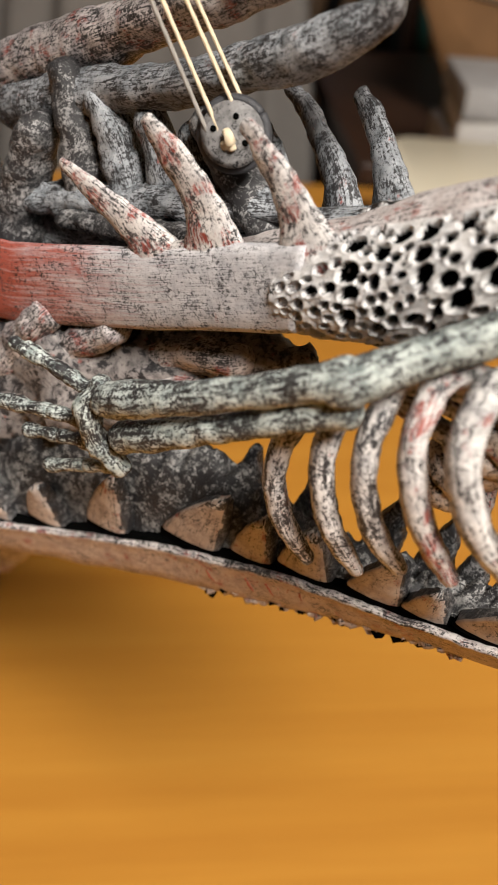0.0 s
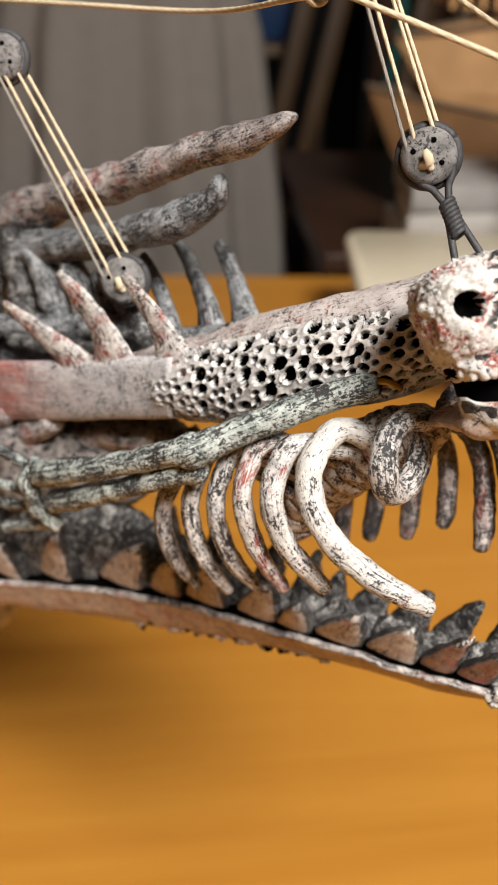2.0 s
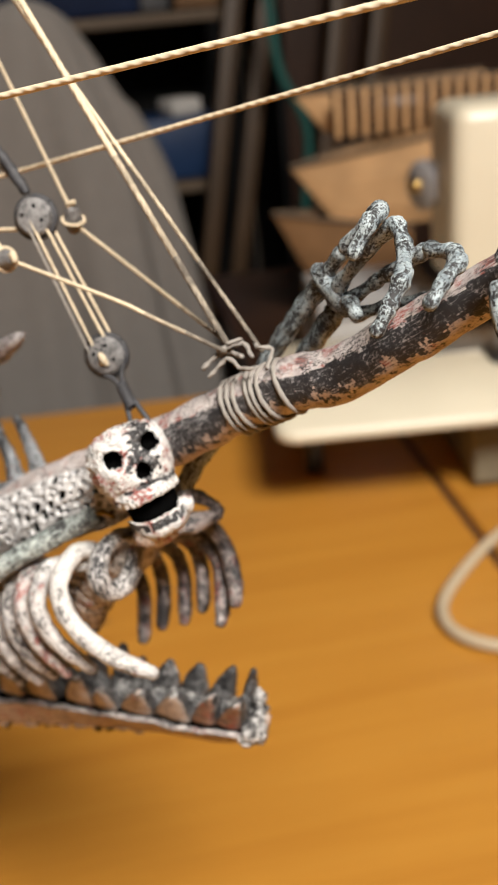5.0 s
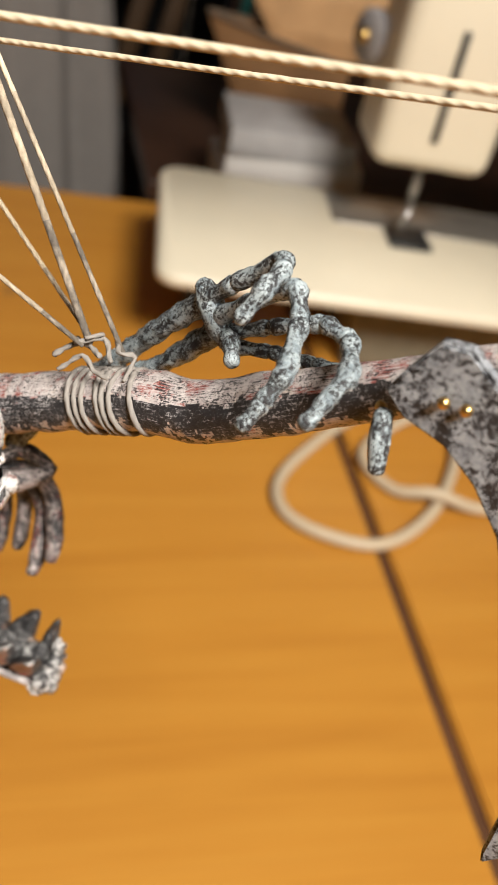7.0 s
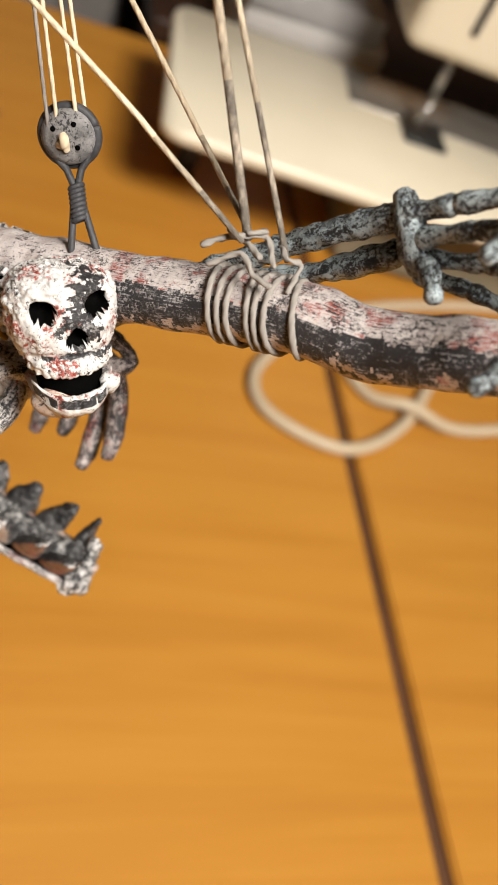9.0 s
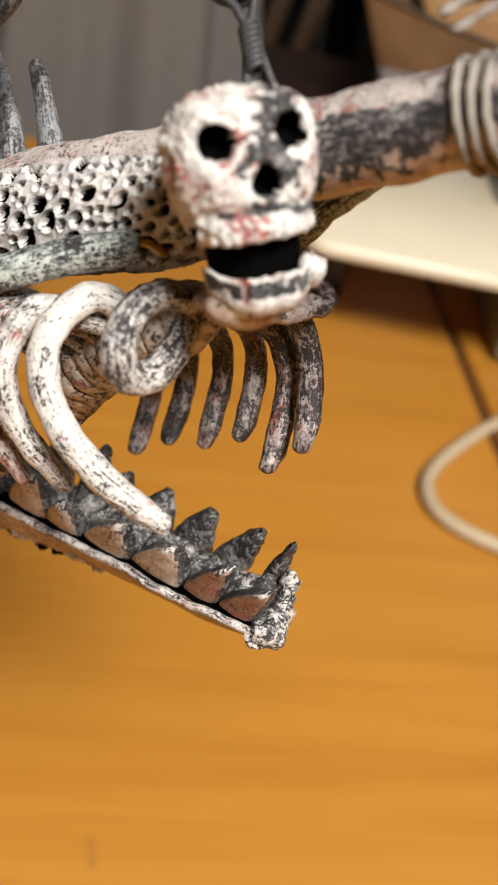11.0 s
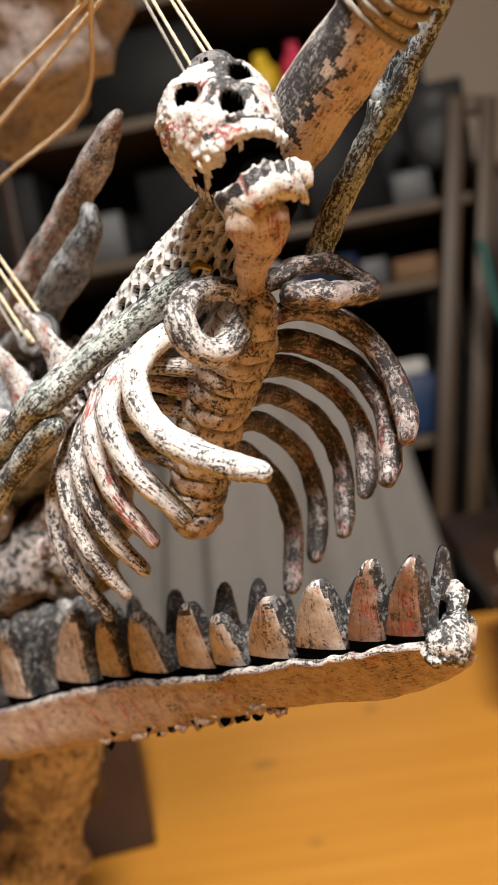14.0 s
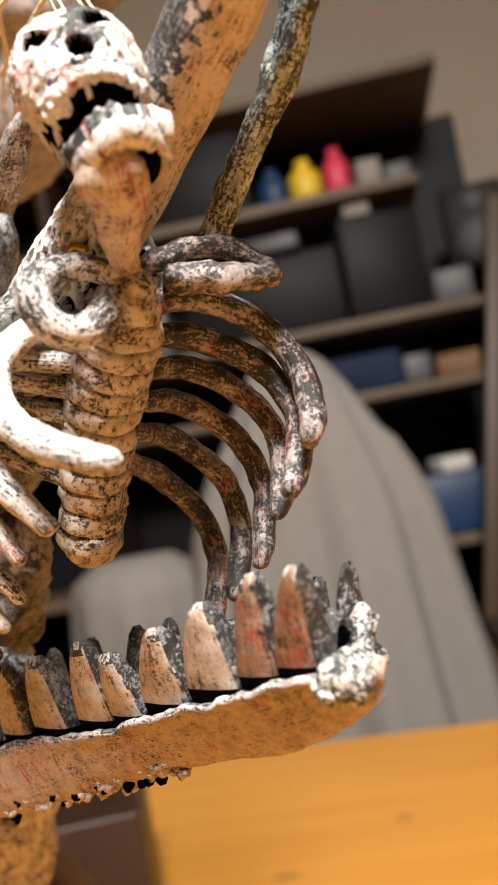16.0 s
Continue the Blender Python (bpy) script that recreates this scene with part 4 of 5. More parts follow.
crust("pitted_crust", -1)

# lower jaw: along it the lip's height, the keel's height, the lip's side, the far side and the keel's side
JAW = [(-150, 186, 170, 14, -18, 8.5), (-130, 195, 184, 13, -18, 8), (-110, 203, 192, 11, -18, 7), (-100, 206.3, 195, 9.4, -18, 5.4), (-90, 208.6, 196.8, 6.4, -18, 2.8), (-80, 210.4, 198.5, 3.5, -18, -0.4), (-70, 213, 200.8, 1.4, -17.8, -2.4),
       (-60, 215.2, 202.6, 0.0, -17.7, -4.3), (-50, 216.6, 204.6, -1.9, -17.6, -6.0), (-40, 217.8, 207.2, -3.2, -17.4, -7.4), (-30, 219.2, 209.8, -3.9, -17.3, -8.3), (-20, 221.4, 212.5, -3.9, -17.2, -8.7), (-10, 223.5, 214.5, -4.0, -16.8, -9.2), (0, 225.6, 216.2, -3.6, -16, -9.9),
       (10, 227.4, 219.0, -4.0, -15.8, -9.8), (15, 228.4, 221.2, -4.6, -15.2, -9.6), (19, 228.4, 223.6, -6.0, -13.6, -9.4)]


def jaw():
    bm = bmesh.new()
    rings, bone, lip, pit = [], 0, 1, 2
    steps = 240
    for i in range(steps):
        a = -150 + 169 * i / (steps - 1)
        zt, zb, sn, sf, sb = lerp(JAW, a)
        wave = 0.7 * noise.noise(Vector((a * 0.16, 2.0, 7.0))) + 0.35 * noise.noise(Vector((a * 0.5, 4.0, 1.0)))
        zt += wave
        zb += 0.9 * noise.noise(Vector((a * 0.11, 9.0, 3.0)))
        c = (sb + sf) / 2 - 1
        # pit rows: the dark of the lip groove is put into the colour
        prof = ((sn, zt, lip), (sn + 0.25, zt - 0.7, bone), (sn * 0.83 + sb * 0.17 + 0.15, zt * 0.83 + zb * 0.17, bone), (sn * 0.6 + sb * 0.4 + 0.25, zt * 0.6 + zb * 0.4, bone), (sn * 0.35 + sb * 0.65 + 0.25, zt * 0.35 + zb * 0.65, bone), (sn * 0.1 + sb * 0.9, zt * 0.1 + zb * 0.9, bone), (sb - 0.7, zb, bone), (c, zb + 0.8, bone),
                (sf + 3.4, zb + 2.2, bone), (sf + 1.2, zt * 0.35 + zb * 0.65, bone), (sf, zt, bone), (sf + 1.2, zt + 0.5, bone), (sf + 2.6, zt - 0.8, pit), (c, zt - 0.2, pit), (sn - 3.4, zt + 0.9, pit), (sn - 2.4, zt + 0.2, pit), (sn - 1.5, zt - 0.5, lip), (sn - 0.7, zt + 0.15, lip))
        ring = []
        for s, z, _ in prof:
            w = 0.5 * noise.fractal(Vector((a * 0.13, s * 0.2, z * 0.15)), 0.8, 2.0, 3) + 0.16 * noise.noise(Vector((a * 0.7, s * 0.6, z * 0.7)))
            ring.append((a + (0.8 * w if i == steps - 1 else 0), s + w * 0.5, z + w * 0.7))
        rings.append(ring[::-1])
    loft(bm, rings)
    for i, face in enumerate(bm.faces):
        if i < (steps - 1) * 18:
            face.material_index = prof[(16 - i % 18) % 18][2]
    jw = part("jaw", bm, [M_JAW, M_LIP, M_BLACK], ship, "long dusty pink-brown jaw bone")
    # rough dark gum between the two tooth rows, heaped up towards the hull
    bm = bmesh.new()
    rows = []
    for i in range(230):
        a = -132 + 148 * i / 229
        zt, zb, sn, sf, sb = lerp(JAW, a)
        heap = float(np.interp(a, (-132, -84, -70, -60, -50, -40), (15.0, 15.0, 13.0, 8.0, 2.0, 0)))
        row = []
        for k in range(25):
            f = k / 24
            s = sn - 3.0 + (sf - sn + 4.4) * f
            bulge = (4.2 + heap) * math.sin(math.pi * f**0.8) ** 0.7 + 0.6
            h = 2.6 * noise.fractal(Vector((a * 0.30, s * 0.30, 4)), 0.9, 2.1, 4)
            row.append(bm.verts.new(W(a, s, zt - 0.6 + bulge + h * (0.3 + math.sin(math.pi * f)))))
        rows.append(row)
    for i in range(229):
        for k in range(24):
            bm.faces.new((rows[i][k], rows[i][k + 1], rows[i + 1][k + 1], rows[i + 1][k]))
    bmesh.ops.recalc_face_normals(bm, faces=bm.faces)
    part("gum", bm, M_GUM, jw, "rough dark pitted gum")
    # crumbling growth along the underside
    rnd = random.Random(3)
    bm = bmesh.new()
    for i in range(64):
        a = rnd.uniform(-66, -18)
        zt, zb, sn, sf, sb = lerp(JAW, a)
        r = rnd.uniform(0.35, 0.95)
        f = rnd.uniform(-0.12, 0.16)
        s, z = sb - 0.4 + (sn - sb) * f, zb + 0.4 + (zt - zb) * f
        tube(bm, [(a - r, s - 0.2, z + 0.5, r * 0.7), (a, s + rnd.uniform(-0.3, 0.5), z - 0.2, r), (a + r, s - 0.2, z + 0.4, r * 0.6)], seg=9, step=0.5, rough=0.6, freq=1.1, mat=rnd.choice((0, 0, 0, 1)))
    tagged(part("growth", bm, [M_JAW, M_BLACK], jw, "crumbly brown growth with black pits"), kind="stuff")
    # scratched rust-red marks on the near face
    for i in range(12):
        a = -66 + 1.9 * i + rnd.uniform(-0.4, 0.4)
        zt, zb, sn, sf, sb = lerp(JAW, a)
        bm = bmesh.new()
        da = rnd.choice((-1.0, 0.2, 1.1))
        pts = []
        for f, o, r in ((0.30, 0, 0.16), (0.45, da * 0.5, 0.2), (0.62, da, 0.15)):
            pts.append((a + o, sn + (sb - sn) * f + 0.12, zt + (zb - zt) * f + rnd.uniform(-0.5, 0.5), r))
        tube(bm, pts, seg=7, step=0.5, rough=0.12, freq=1.2)
        part("scratch_mark", bm, M_RUST, jw, "rust-red scratched mark")
    # teeth: (tip a, tip z, foot a, half width)
    near = [(-114, 218, -117, 5.0), (-105, 217, -106, 4.6), (-93.2, 219.6, -94.7, 4.4), (-78.5, 227.0, -83, 4.8), (-58.0, 231.5, -67, 6.2), (-51.6, 229.4, -55, 4.2), (-43.0, 230.6, -45.5, 5.4), (-28.7, 233.0, -33.4, 5.0), (-21.9, 231.4, -24.6, 3.9), (-9.6, 234.8, -15.0, 5.3), (1.0, 237.8, -3.8, 5.5), (11.2, 240.9, 5.0, 3.5), (18.3, 241.4, 11.8, 3.5)]
    for tip, zt, foot, w in near:
        tooth(jw, tip, zt, foot, w, lerp(JAW, foot)[2] - 2.9, max(-1.0, lerp(JAW, foot)[2] + 1.6), M_TOOTH_BROWN if tip > 5 else M_TOOTH)
    far = [(-96, 222, -96, 4.6), (-80, 226, -82, 4.6), (-64, 228, -66, 4.2), (-50, 230, -52, 4.2), (-35, 232, -38, 4.0), (-26, 233.0, -28.5, 3.4), (-20.2, 230.4, -22, 3.0), (-11.0, 232.6, -14, 4.6), (-1.4, 235.0, -4.8, 4.4), (8.8, 238.0, 3.5, 3.9), (14.6, 239.6, 12.0, 1.8)]
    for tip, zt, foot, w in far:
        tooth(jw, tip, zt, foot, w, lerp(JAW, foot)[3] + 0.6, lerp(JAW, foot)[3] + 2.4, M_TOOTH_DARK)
    # broken front edge
    bm = bmesh.new()
    tube(bm, [(16.6, -5.2, 226.4, 1.5), (17.4, -6.6, 227.2, 2.3), (17.3, -9.0, 227.4, 2.6), (16.6, -12.0, 227.6, 2.4), (15.6, -14.6, 228.4, 1.6)], seg=40, step=0.35, rough=1.1, freq=0.30, flat=1.2)
    tube(bm, [(16.0, -12.6, 228.0, 2.0), (16.2, -13.6, 231.0, 1.6), (16.0, -14.2, 234.0, 1.0)], seg=20, step=0.5, rough=0.9, freq=0.6)
    part("broken_edge", bm, M_TIP, jw, "chipped white broken edge")


def tooth(jw, tip, ztip, foot, w, s_foot, s_tip, mat):
    """A wedge of bone that leans out over the lip, pale on its outer face and dark on its flanks."""
    zt = lerp(JAW, foot)[0]
    bm = bmesh.new()
    rings = []
    near = mat is not M_TOOTH_DARK
    z0 = zt - 0.6 if near else zt - 1.0
    for j in range(15):
        t = j / 14
        a = foot + (tip - foot) * t**1.25
        z = z0 + (ztip - z0) * t
        taper = float(np.interp(t, (0, 0.3, 0.6, 0.82, 0.94, 1), (1.0, 0.85, 0.62, 0.38, 0.22, 0.09) if near else (0.95, 0.80, 0.58, 0.36, 0.22, 0.1)))
        s = s_foot + (s_tip - s_foot) * (t**0.9 if near else 0.5 * t)
        dep = (2.0 if near else 2.3) * (1 - 0.5 * t * t) * (0.45 if j == 14 else 1)
        ring = []
        for k in range(24):
            q = 2 * math.pi * k / 24
            ca, sa = math.cos(q), math.sin(q)
            pw = 0.34 if near else 0.62
            x, y = math.copysign(abs(ca) ** pw, ca), math.copysign(abs(sa) ** pw, sa)
            g = (0.4 if near else 0.7) * noise.fractal(Vector((a * 0.4 + ca, z * 0.4, sa + foot)), 0.8, 2.0, 3)
            # the flank ahead falls away steeper than the outer face
            ring.append((a + x * w * taper + g, s - 0.8 + y * dep - (1.7 * max(0, x - 0.35) if near else 0) + g * 0.6, z + g * 0.4))
        rings.append(ring)
    loft(bm, rings, 0)
    bmesh.ops.recalc_face_normals(bm, faces=bm.faces)
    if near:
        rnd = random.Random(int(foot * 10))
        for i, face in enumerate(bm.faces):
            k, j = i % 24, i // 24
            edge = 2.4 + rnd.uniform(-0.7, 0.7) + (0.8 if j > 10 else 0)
            # foot row black: stands in for the dark of the lip groove
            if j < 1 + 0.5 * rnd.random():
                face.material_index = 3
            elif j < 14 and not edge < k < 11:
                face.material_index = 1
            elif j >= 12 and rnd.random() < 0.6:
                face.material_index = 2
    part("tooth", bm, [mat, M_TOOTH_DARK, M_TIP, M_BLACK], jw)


jaw()

# the two long bones above the deck
for name, pts, mat in (("davit_bone", [(-34.0, -11.4, 317.4, 1.2), (-39, -12, 314.8, 2.6), (-47, -13.2, 311.2, 3.2), (-60, -15.4, 305.6, 3.7), (-75, -17.6, 299.2, 4.2), (-90, -20, 292.6, 4.8), (-120, -24.6, 279.5, 6.2), (-150, -29, 267, 6.5)], M_BONE_RED),
                       ("davit_bone", [(-48.5, -12.6, 304.6, 2.0), (-50, -13, 301.6, 2.9), (-55, -13.4, 297.8, 3.6), (-66, -14.2, 292.4, 3.9), (-80, -15.4, 286.6, 4.0), (-95, -17.0, 281.6, 4.4), (-108, -19, 277.4, 5.0), (-122, -22, 272, 5.5)], M_BONE_DARK)):
    bm = bmesh.new()
    tube(bm, pts, seg=28, step=0.7, rough=0.75, freq=0.11, flat=0.85)
    part(name, bm, mat, ship, "rough long bone beside the mast" if mat is M_BONE_RED else "dark rough long bone")

# mast foot, furled netting and hull timbers behind
bm = bmesh.new()
tube(bm, [(-160, -16, 250, 10), (-161, -16, 300, 9.5), (-163, -16, 360, 9), (-166, -16, 440, 8)], seg=24, step=3, rough=1.6, freq=0.12)
part("mast", bm, M_SAIL, ship, "dusty brown bone mast")
bm = bmesh.new()
tube(bm, [(-160, -74, 356, 8), (-148, -74, 368, 18), (-132, -72, 390, 26), (-118, -72, 430, 32)], seg=48, step=3, rough=5.0, freq=0.07)
part("furled_sail", bm, M_SAIL, ship, "dusty pinkish furled net sail")
bm = bmesh.new()
tube(bm, [(-54, -12, 252, 3.5), (-64, -13, 246, 6), (-76, -13, 240, 10), (-92, -13, 233, 14), (-112, -13, 226, 18), (-140, -12, 215, 22), (-185, -12, 205, 26), (-260, -12, 205, 34), (-330, -12, 210, 30)], seg=32, step=2.5, rough=4.0, freq=0.11)
part("hull_core", bm, M_HULL, ship, "rough grey hull body with bone shapes")
for pts in ([(-62, -7, 251, 2.6), (-72, -8, 247.5, 3.0), (-88, -9, 240, 3.2)], [(-66, -9, 243, 2.2), (-78, -6, 240, 3.4), (-98, -6, 230, 3.6)], [(-84, -3, 250, 2.6), (-96, -4, 240, 3.4), (-108, -4, 222, 3.6)], [(-98, -2, 248, 3.2), (-110, -2, 232, 3.8), (-122, -3, 205, 4.0)]):
    bm = bmesh.new()
    tube(bm, [(*p[:3], p[3]) for p in pts], seg=14, step=1.2, rough=0.8, freq=0.25)
    part("hull_rib", bm, M_BONE_RED, ship, "dusty bone timber of the hull")
# hind paw that hangs below the jaw
bm = bmesh.new()
tube(bm, [(-118, -34, 204, 9), (-130, -36, 186, 10), (-144, -38, 170, 12), (-158, -40, 150, 11), (-170, -40, 128, 13)], seg=28, step=1.6, rough=3.6, freq=0.13)
part("hind_leg", bm, M_VERTEBRA, ship, "knobbly tan bone leg")
# stand
m = Matrix.Translation((-0.078, 0.459, 0)) @ pose(0, 0, 0, 0, 0, 14)
bm = bmesh.new()
box(bm, (-0.21, 0.0, 0.0), (0.0, 0.12, 0.085), m, 0.002)
part("stand_base", bm, M_DARKWOOD, ship, "dark brown wooden stand block")
bm = bmesh.new()
tube(bm, [(-255, -40, 190, 8), (-275, -90, 150, 8), (-300, -140, 80, 9)], seg=18, step=3)
part("stand_post", bm, M_DARKWOOD, ship, "dark brown stand post")


# ---- rigging ----
def rope(pts, r=0.5, mat=M_ROPE, parent=None, name="rope", label="cream cotton string"):
    bm = bmesh.new()
    tube(bm, [(*p, r) for p in pts], seg=8, step=2.0, rough=0.05, freq=0.8)
    return part(name, bm, mat, parent or ship, label)


def dark_end(pts, r, t=0.28):
    """A string whose lower end is stained dark."""
    p, q = np.array(pts[0], float), np.array(pts[1], float)
    m = tuple(p + (q - p) * t)
    rope([pts[0], m], r, M_ROPE_DARK, label="dark-stained string end")
    n = tuple(p + (q - p) * t * 2.1)
    rope([m, n], r, M_ROPE_MID, label="lightly stained string")
    rope([n, *pts[1:]], r)


def sag(a, b, d):
    a, b = np.array(a, float), np.array(b, float)
    return [tuple(a + (b - a) * t - np.array((0, 0, d)) * 4 * t * (1 - t)) for t in (0, 0.25, 0.5, 0.75, 1)]


rope([(-150, 30, 349), (-60, 17.7, 360.4), (0, 9, 368.4), (60, 0.2, 376.4), (140, -11, 387)], 0.55)
rope([(-150, -34, 330), (-60, -28.6, 346.0), (0, -25.3, 357.6), (60, -21.9, 369.5), (140, -17, 385.5)], 0.5)
dark_end([(28, -8, 321.5), (-20, -18, 375), (-75, -30, 436)], 0.42)
dark_end([(22, -7, 321.5), (-20, -16.5, 378), (-75, -29, 452)], 0.62)
dark_end([(22, -7.5, 322), (0, -15.6, 329.8), (-24, -24, 338.6)], 0.42, 0.3)
dark_end([(22, -5, 322), (0, -3.6, 330.2), (-26, -4.4, 336.4)], 0.42, 0.35)
rope([(-24.5, -23.6, 341), (-40, -26, 372), (-60, -29, 412)], 0.42)
rope([(-29, -6, 338), (-60, -25.9, 346.3), (-100, -48.6, 359.5), (-140, -71, 372.7)], 0.42)
rope([(-29, -12.9, 340.4), (-60, -15.9, 338.5), (-100, -19.8, 337.1), (-150, -24.8, 335.2)], 0.45)
rope([(-29.5, -6.5, 334.8), (-60, -24.9, 328.9), (-100, -30, 326.6), (-150, -36.5, 323.7)], 0.45)


def block_pair(low, high, foot, r_low, r_high, axis):
    """Two round pulley blocks with four strings between them and a bound cord below."""
    made = []
    for c, r, cap in ((low, r_low, "lower"), (high, r_high, "upper")):
        bm = bmesh.new()
        disc(bm, c, axis, r, 4.0, 30, 0.5)
        bl = part("pulley_block", bm, M_BLOCK, ship, "grey round wooden pulley block")
        ax = Vector(axis).normalized()
        bm = bmesh.new()
        ring = []
        side = ax.orthogonal().normalized()
        up = ax.cross(side)
        for i in range(25):
            q = 2 * math.pi * i / 24
            p = Vector(c) + (side * math.cos(q) + up * math.sin(q)) * (r + 0.15)
            ring.append((*p, 0.75))
        tube(bm, ring, seg=8, step=1.0, ends=False)
        part("strap_cord", bm, M_CORD, bl, "black cord round the groove")
        # flat black discs give the inner shade of drilled holes
        for dx, dz in ((0.25, 0.45), (0.45, -0.35), (-0.35, -0.45)):
            bm = bmesh.new()
            p = Vector(c) + ax * 2.0 + side * dx * r + up * dz * r
            disc(bm, p, axis, r * 0.10, 0.3, 12, 0.05)
            part("hole", bm, M_BLACK, bl, "flat black disc for a drilled hole's shade")
        made.append((bl, ax))
    # knot on the face of the lower block
    bm = bmesh.new()
    p = np.array(low, float) + np.array(made[0][1]) * 2.4
    tube(bm, [(*(p + (-0.9, 0, -1.6)), 0.6), (*(p + (0.4, 0.5, -0.6)), 0.75), (*(p + (-0.3, 0.4, 0.5)), 0.6), (*(p + (0.6, 0, -1.6)), 0.55)], seg=8, step=0.5, rough=0.2, freq=1.2)
    part("string_knot", bm, M_ROPE, made[0][0], "frayed cream knot")
    lo, hi = np.array(low, float), np.array(high, float)
    across = np.cross(hi - lo, np.array(axis, float))
    across /= np.linalg.norm(across)
    ax = np.array(made[0][1])
    for k, f in ((-0.62, -1.2), (-0.42, 1.4), (0.30, 1.9), (0.66, 1.9)):
        rope([tuple(lo + across * k * r_low + ax * f * 0.9), tuple(hi + across * k * 0.75 * r_high + ax * f * 0.9)], 0.30, M_ROPE if k < 0.5 else M_ROPE_GREY)
    if foot is not None:
        ft = np.array(foot, float)
        d = (ft - lo) / np.linalg.norm(ft - lo)
        neck = lo + d * (r_low + 3.0)
        for k in (-1, 1):
            rope([tuple(lo + across * k * r_low * 0.93), tuple(lo + d * r_low * 0.9 + across * k * 2.2), tuple(neck + across * k * 0.4), tuple(ft + across * k * 2.0 + d * 1.0)], 0.55, M_CORD, name="bound_cord", label="black waxed cord")
        for i in range(8):
            c = neck + (ft - neck) * (0.05 + 0.075 * i)
            bm = bmesh.new()
            side = Vector(across)
            up = Vector(np.cross(d, across))
            ring = []
            for j in range(13):
                q = 2 * math.pi * j / 12
                v = Vector(c) + (side * math.cos(q) + up * math.sin(q)) * 0.95 + Vector(d) * 0.35 * math.cos(q)
                ring.append((*v, 0.42))
            tube(bm, ring, seg=7, step=0.6, ends=False)
            part("cord_turn", bm, M_CORD, ship, "black waxed cord")


block_pair((-11.4, -11.8, 315.2), (-26.5, -14.5, 342.6), (-1.6, -7, 303.6), 4.0, 3.9, (0.35, 0.9, 0.25))
rope([(-28, -15, 346.5), (-34, -16.5, 351), (-42, -18, 358), (-75, -24, 400)], 0.5, M_ROPE_DARK, label="dark stained string")
bm = bmesh.new()
tube(bm, [(-28.6, -15.2, 347.5, 0.9), (-31, -15.8, 350, 1.2), (-34, -16.5, 353.5, 1.0), (-37, -17.2, 357, 0.7)], seg=10, step=0.6, rough=0.35, freq=1.0)
part("splice", bm, M_CORD, ship, "black bound splice")
for c, d in (((-27.3, -4.6, 336.4), (0.6, 0.2, 0.1)), ((-24.6, -23.4, 340.2), (0.3, 0.2, 0.9))):
    c, d = np.array(c), np.array(d) / np.linalg.norm(d)
    bm = bmesh.new()
    tube(bm, [(*(c - d * 2.3), 1.3), (*c, 2.1), (*(c + d * 2.3), 1.4)], seg=14, step=0.6, rough=0.25, freq=0.5)
    tg = part("toggle", bm, M_BLOCK, ship, "small grey barrel toggle")
    bm = bmesh.new()
    e = np.cross(d, (0.2, 1, 0.3))
    e /= np.linalg.norm(e)
    g = np.cross(d, e)
    tube(bm, [(*(c + (e * math.cos(q) + g * math.sin(q)) * 2.3), 0.42) for q in [6.28318 * i / 12 for i in range(13)]], seg=7, step=0.7, ends=False)
    tube(bm, [(*(c + d * 2.2), 0.7), (*(c + d * 3.4 + e * 0.8), 0.85), (*(c + d * 4.2 - e * 0.4), 0.6)], seg=8, step=0.5, rough=0.2, freq=1)
    part("toggle_loop", bm, M_ROPE, tg, "cream string loop")

# second tackle further aft
block_pair((-67.0, -8.5, 284.0), (-92, -8, 320), None, 4.3, 4.0, (0.35, 0.9, 0.25))


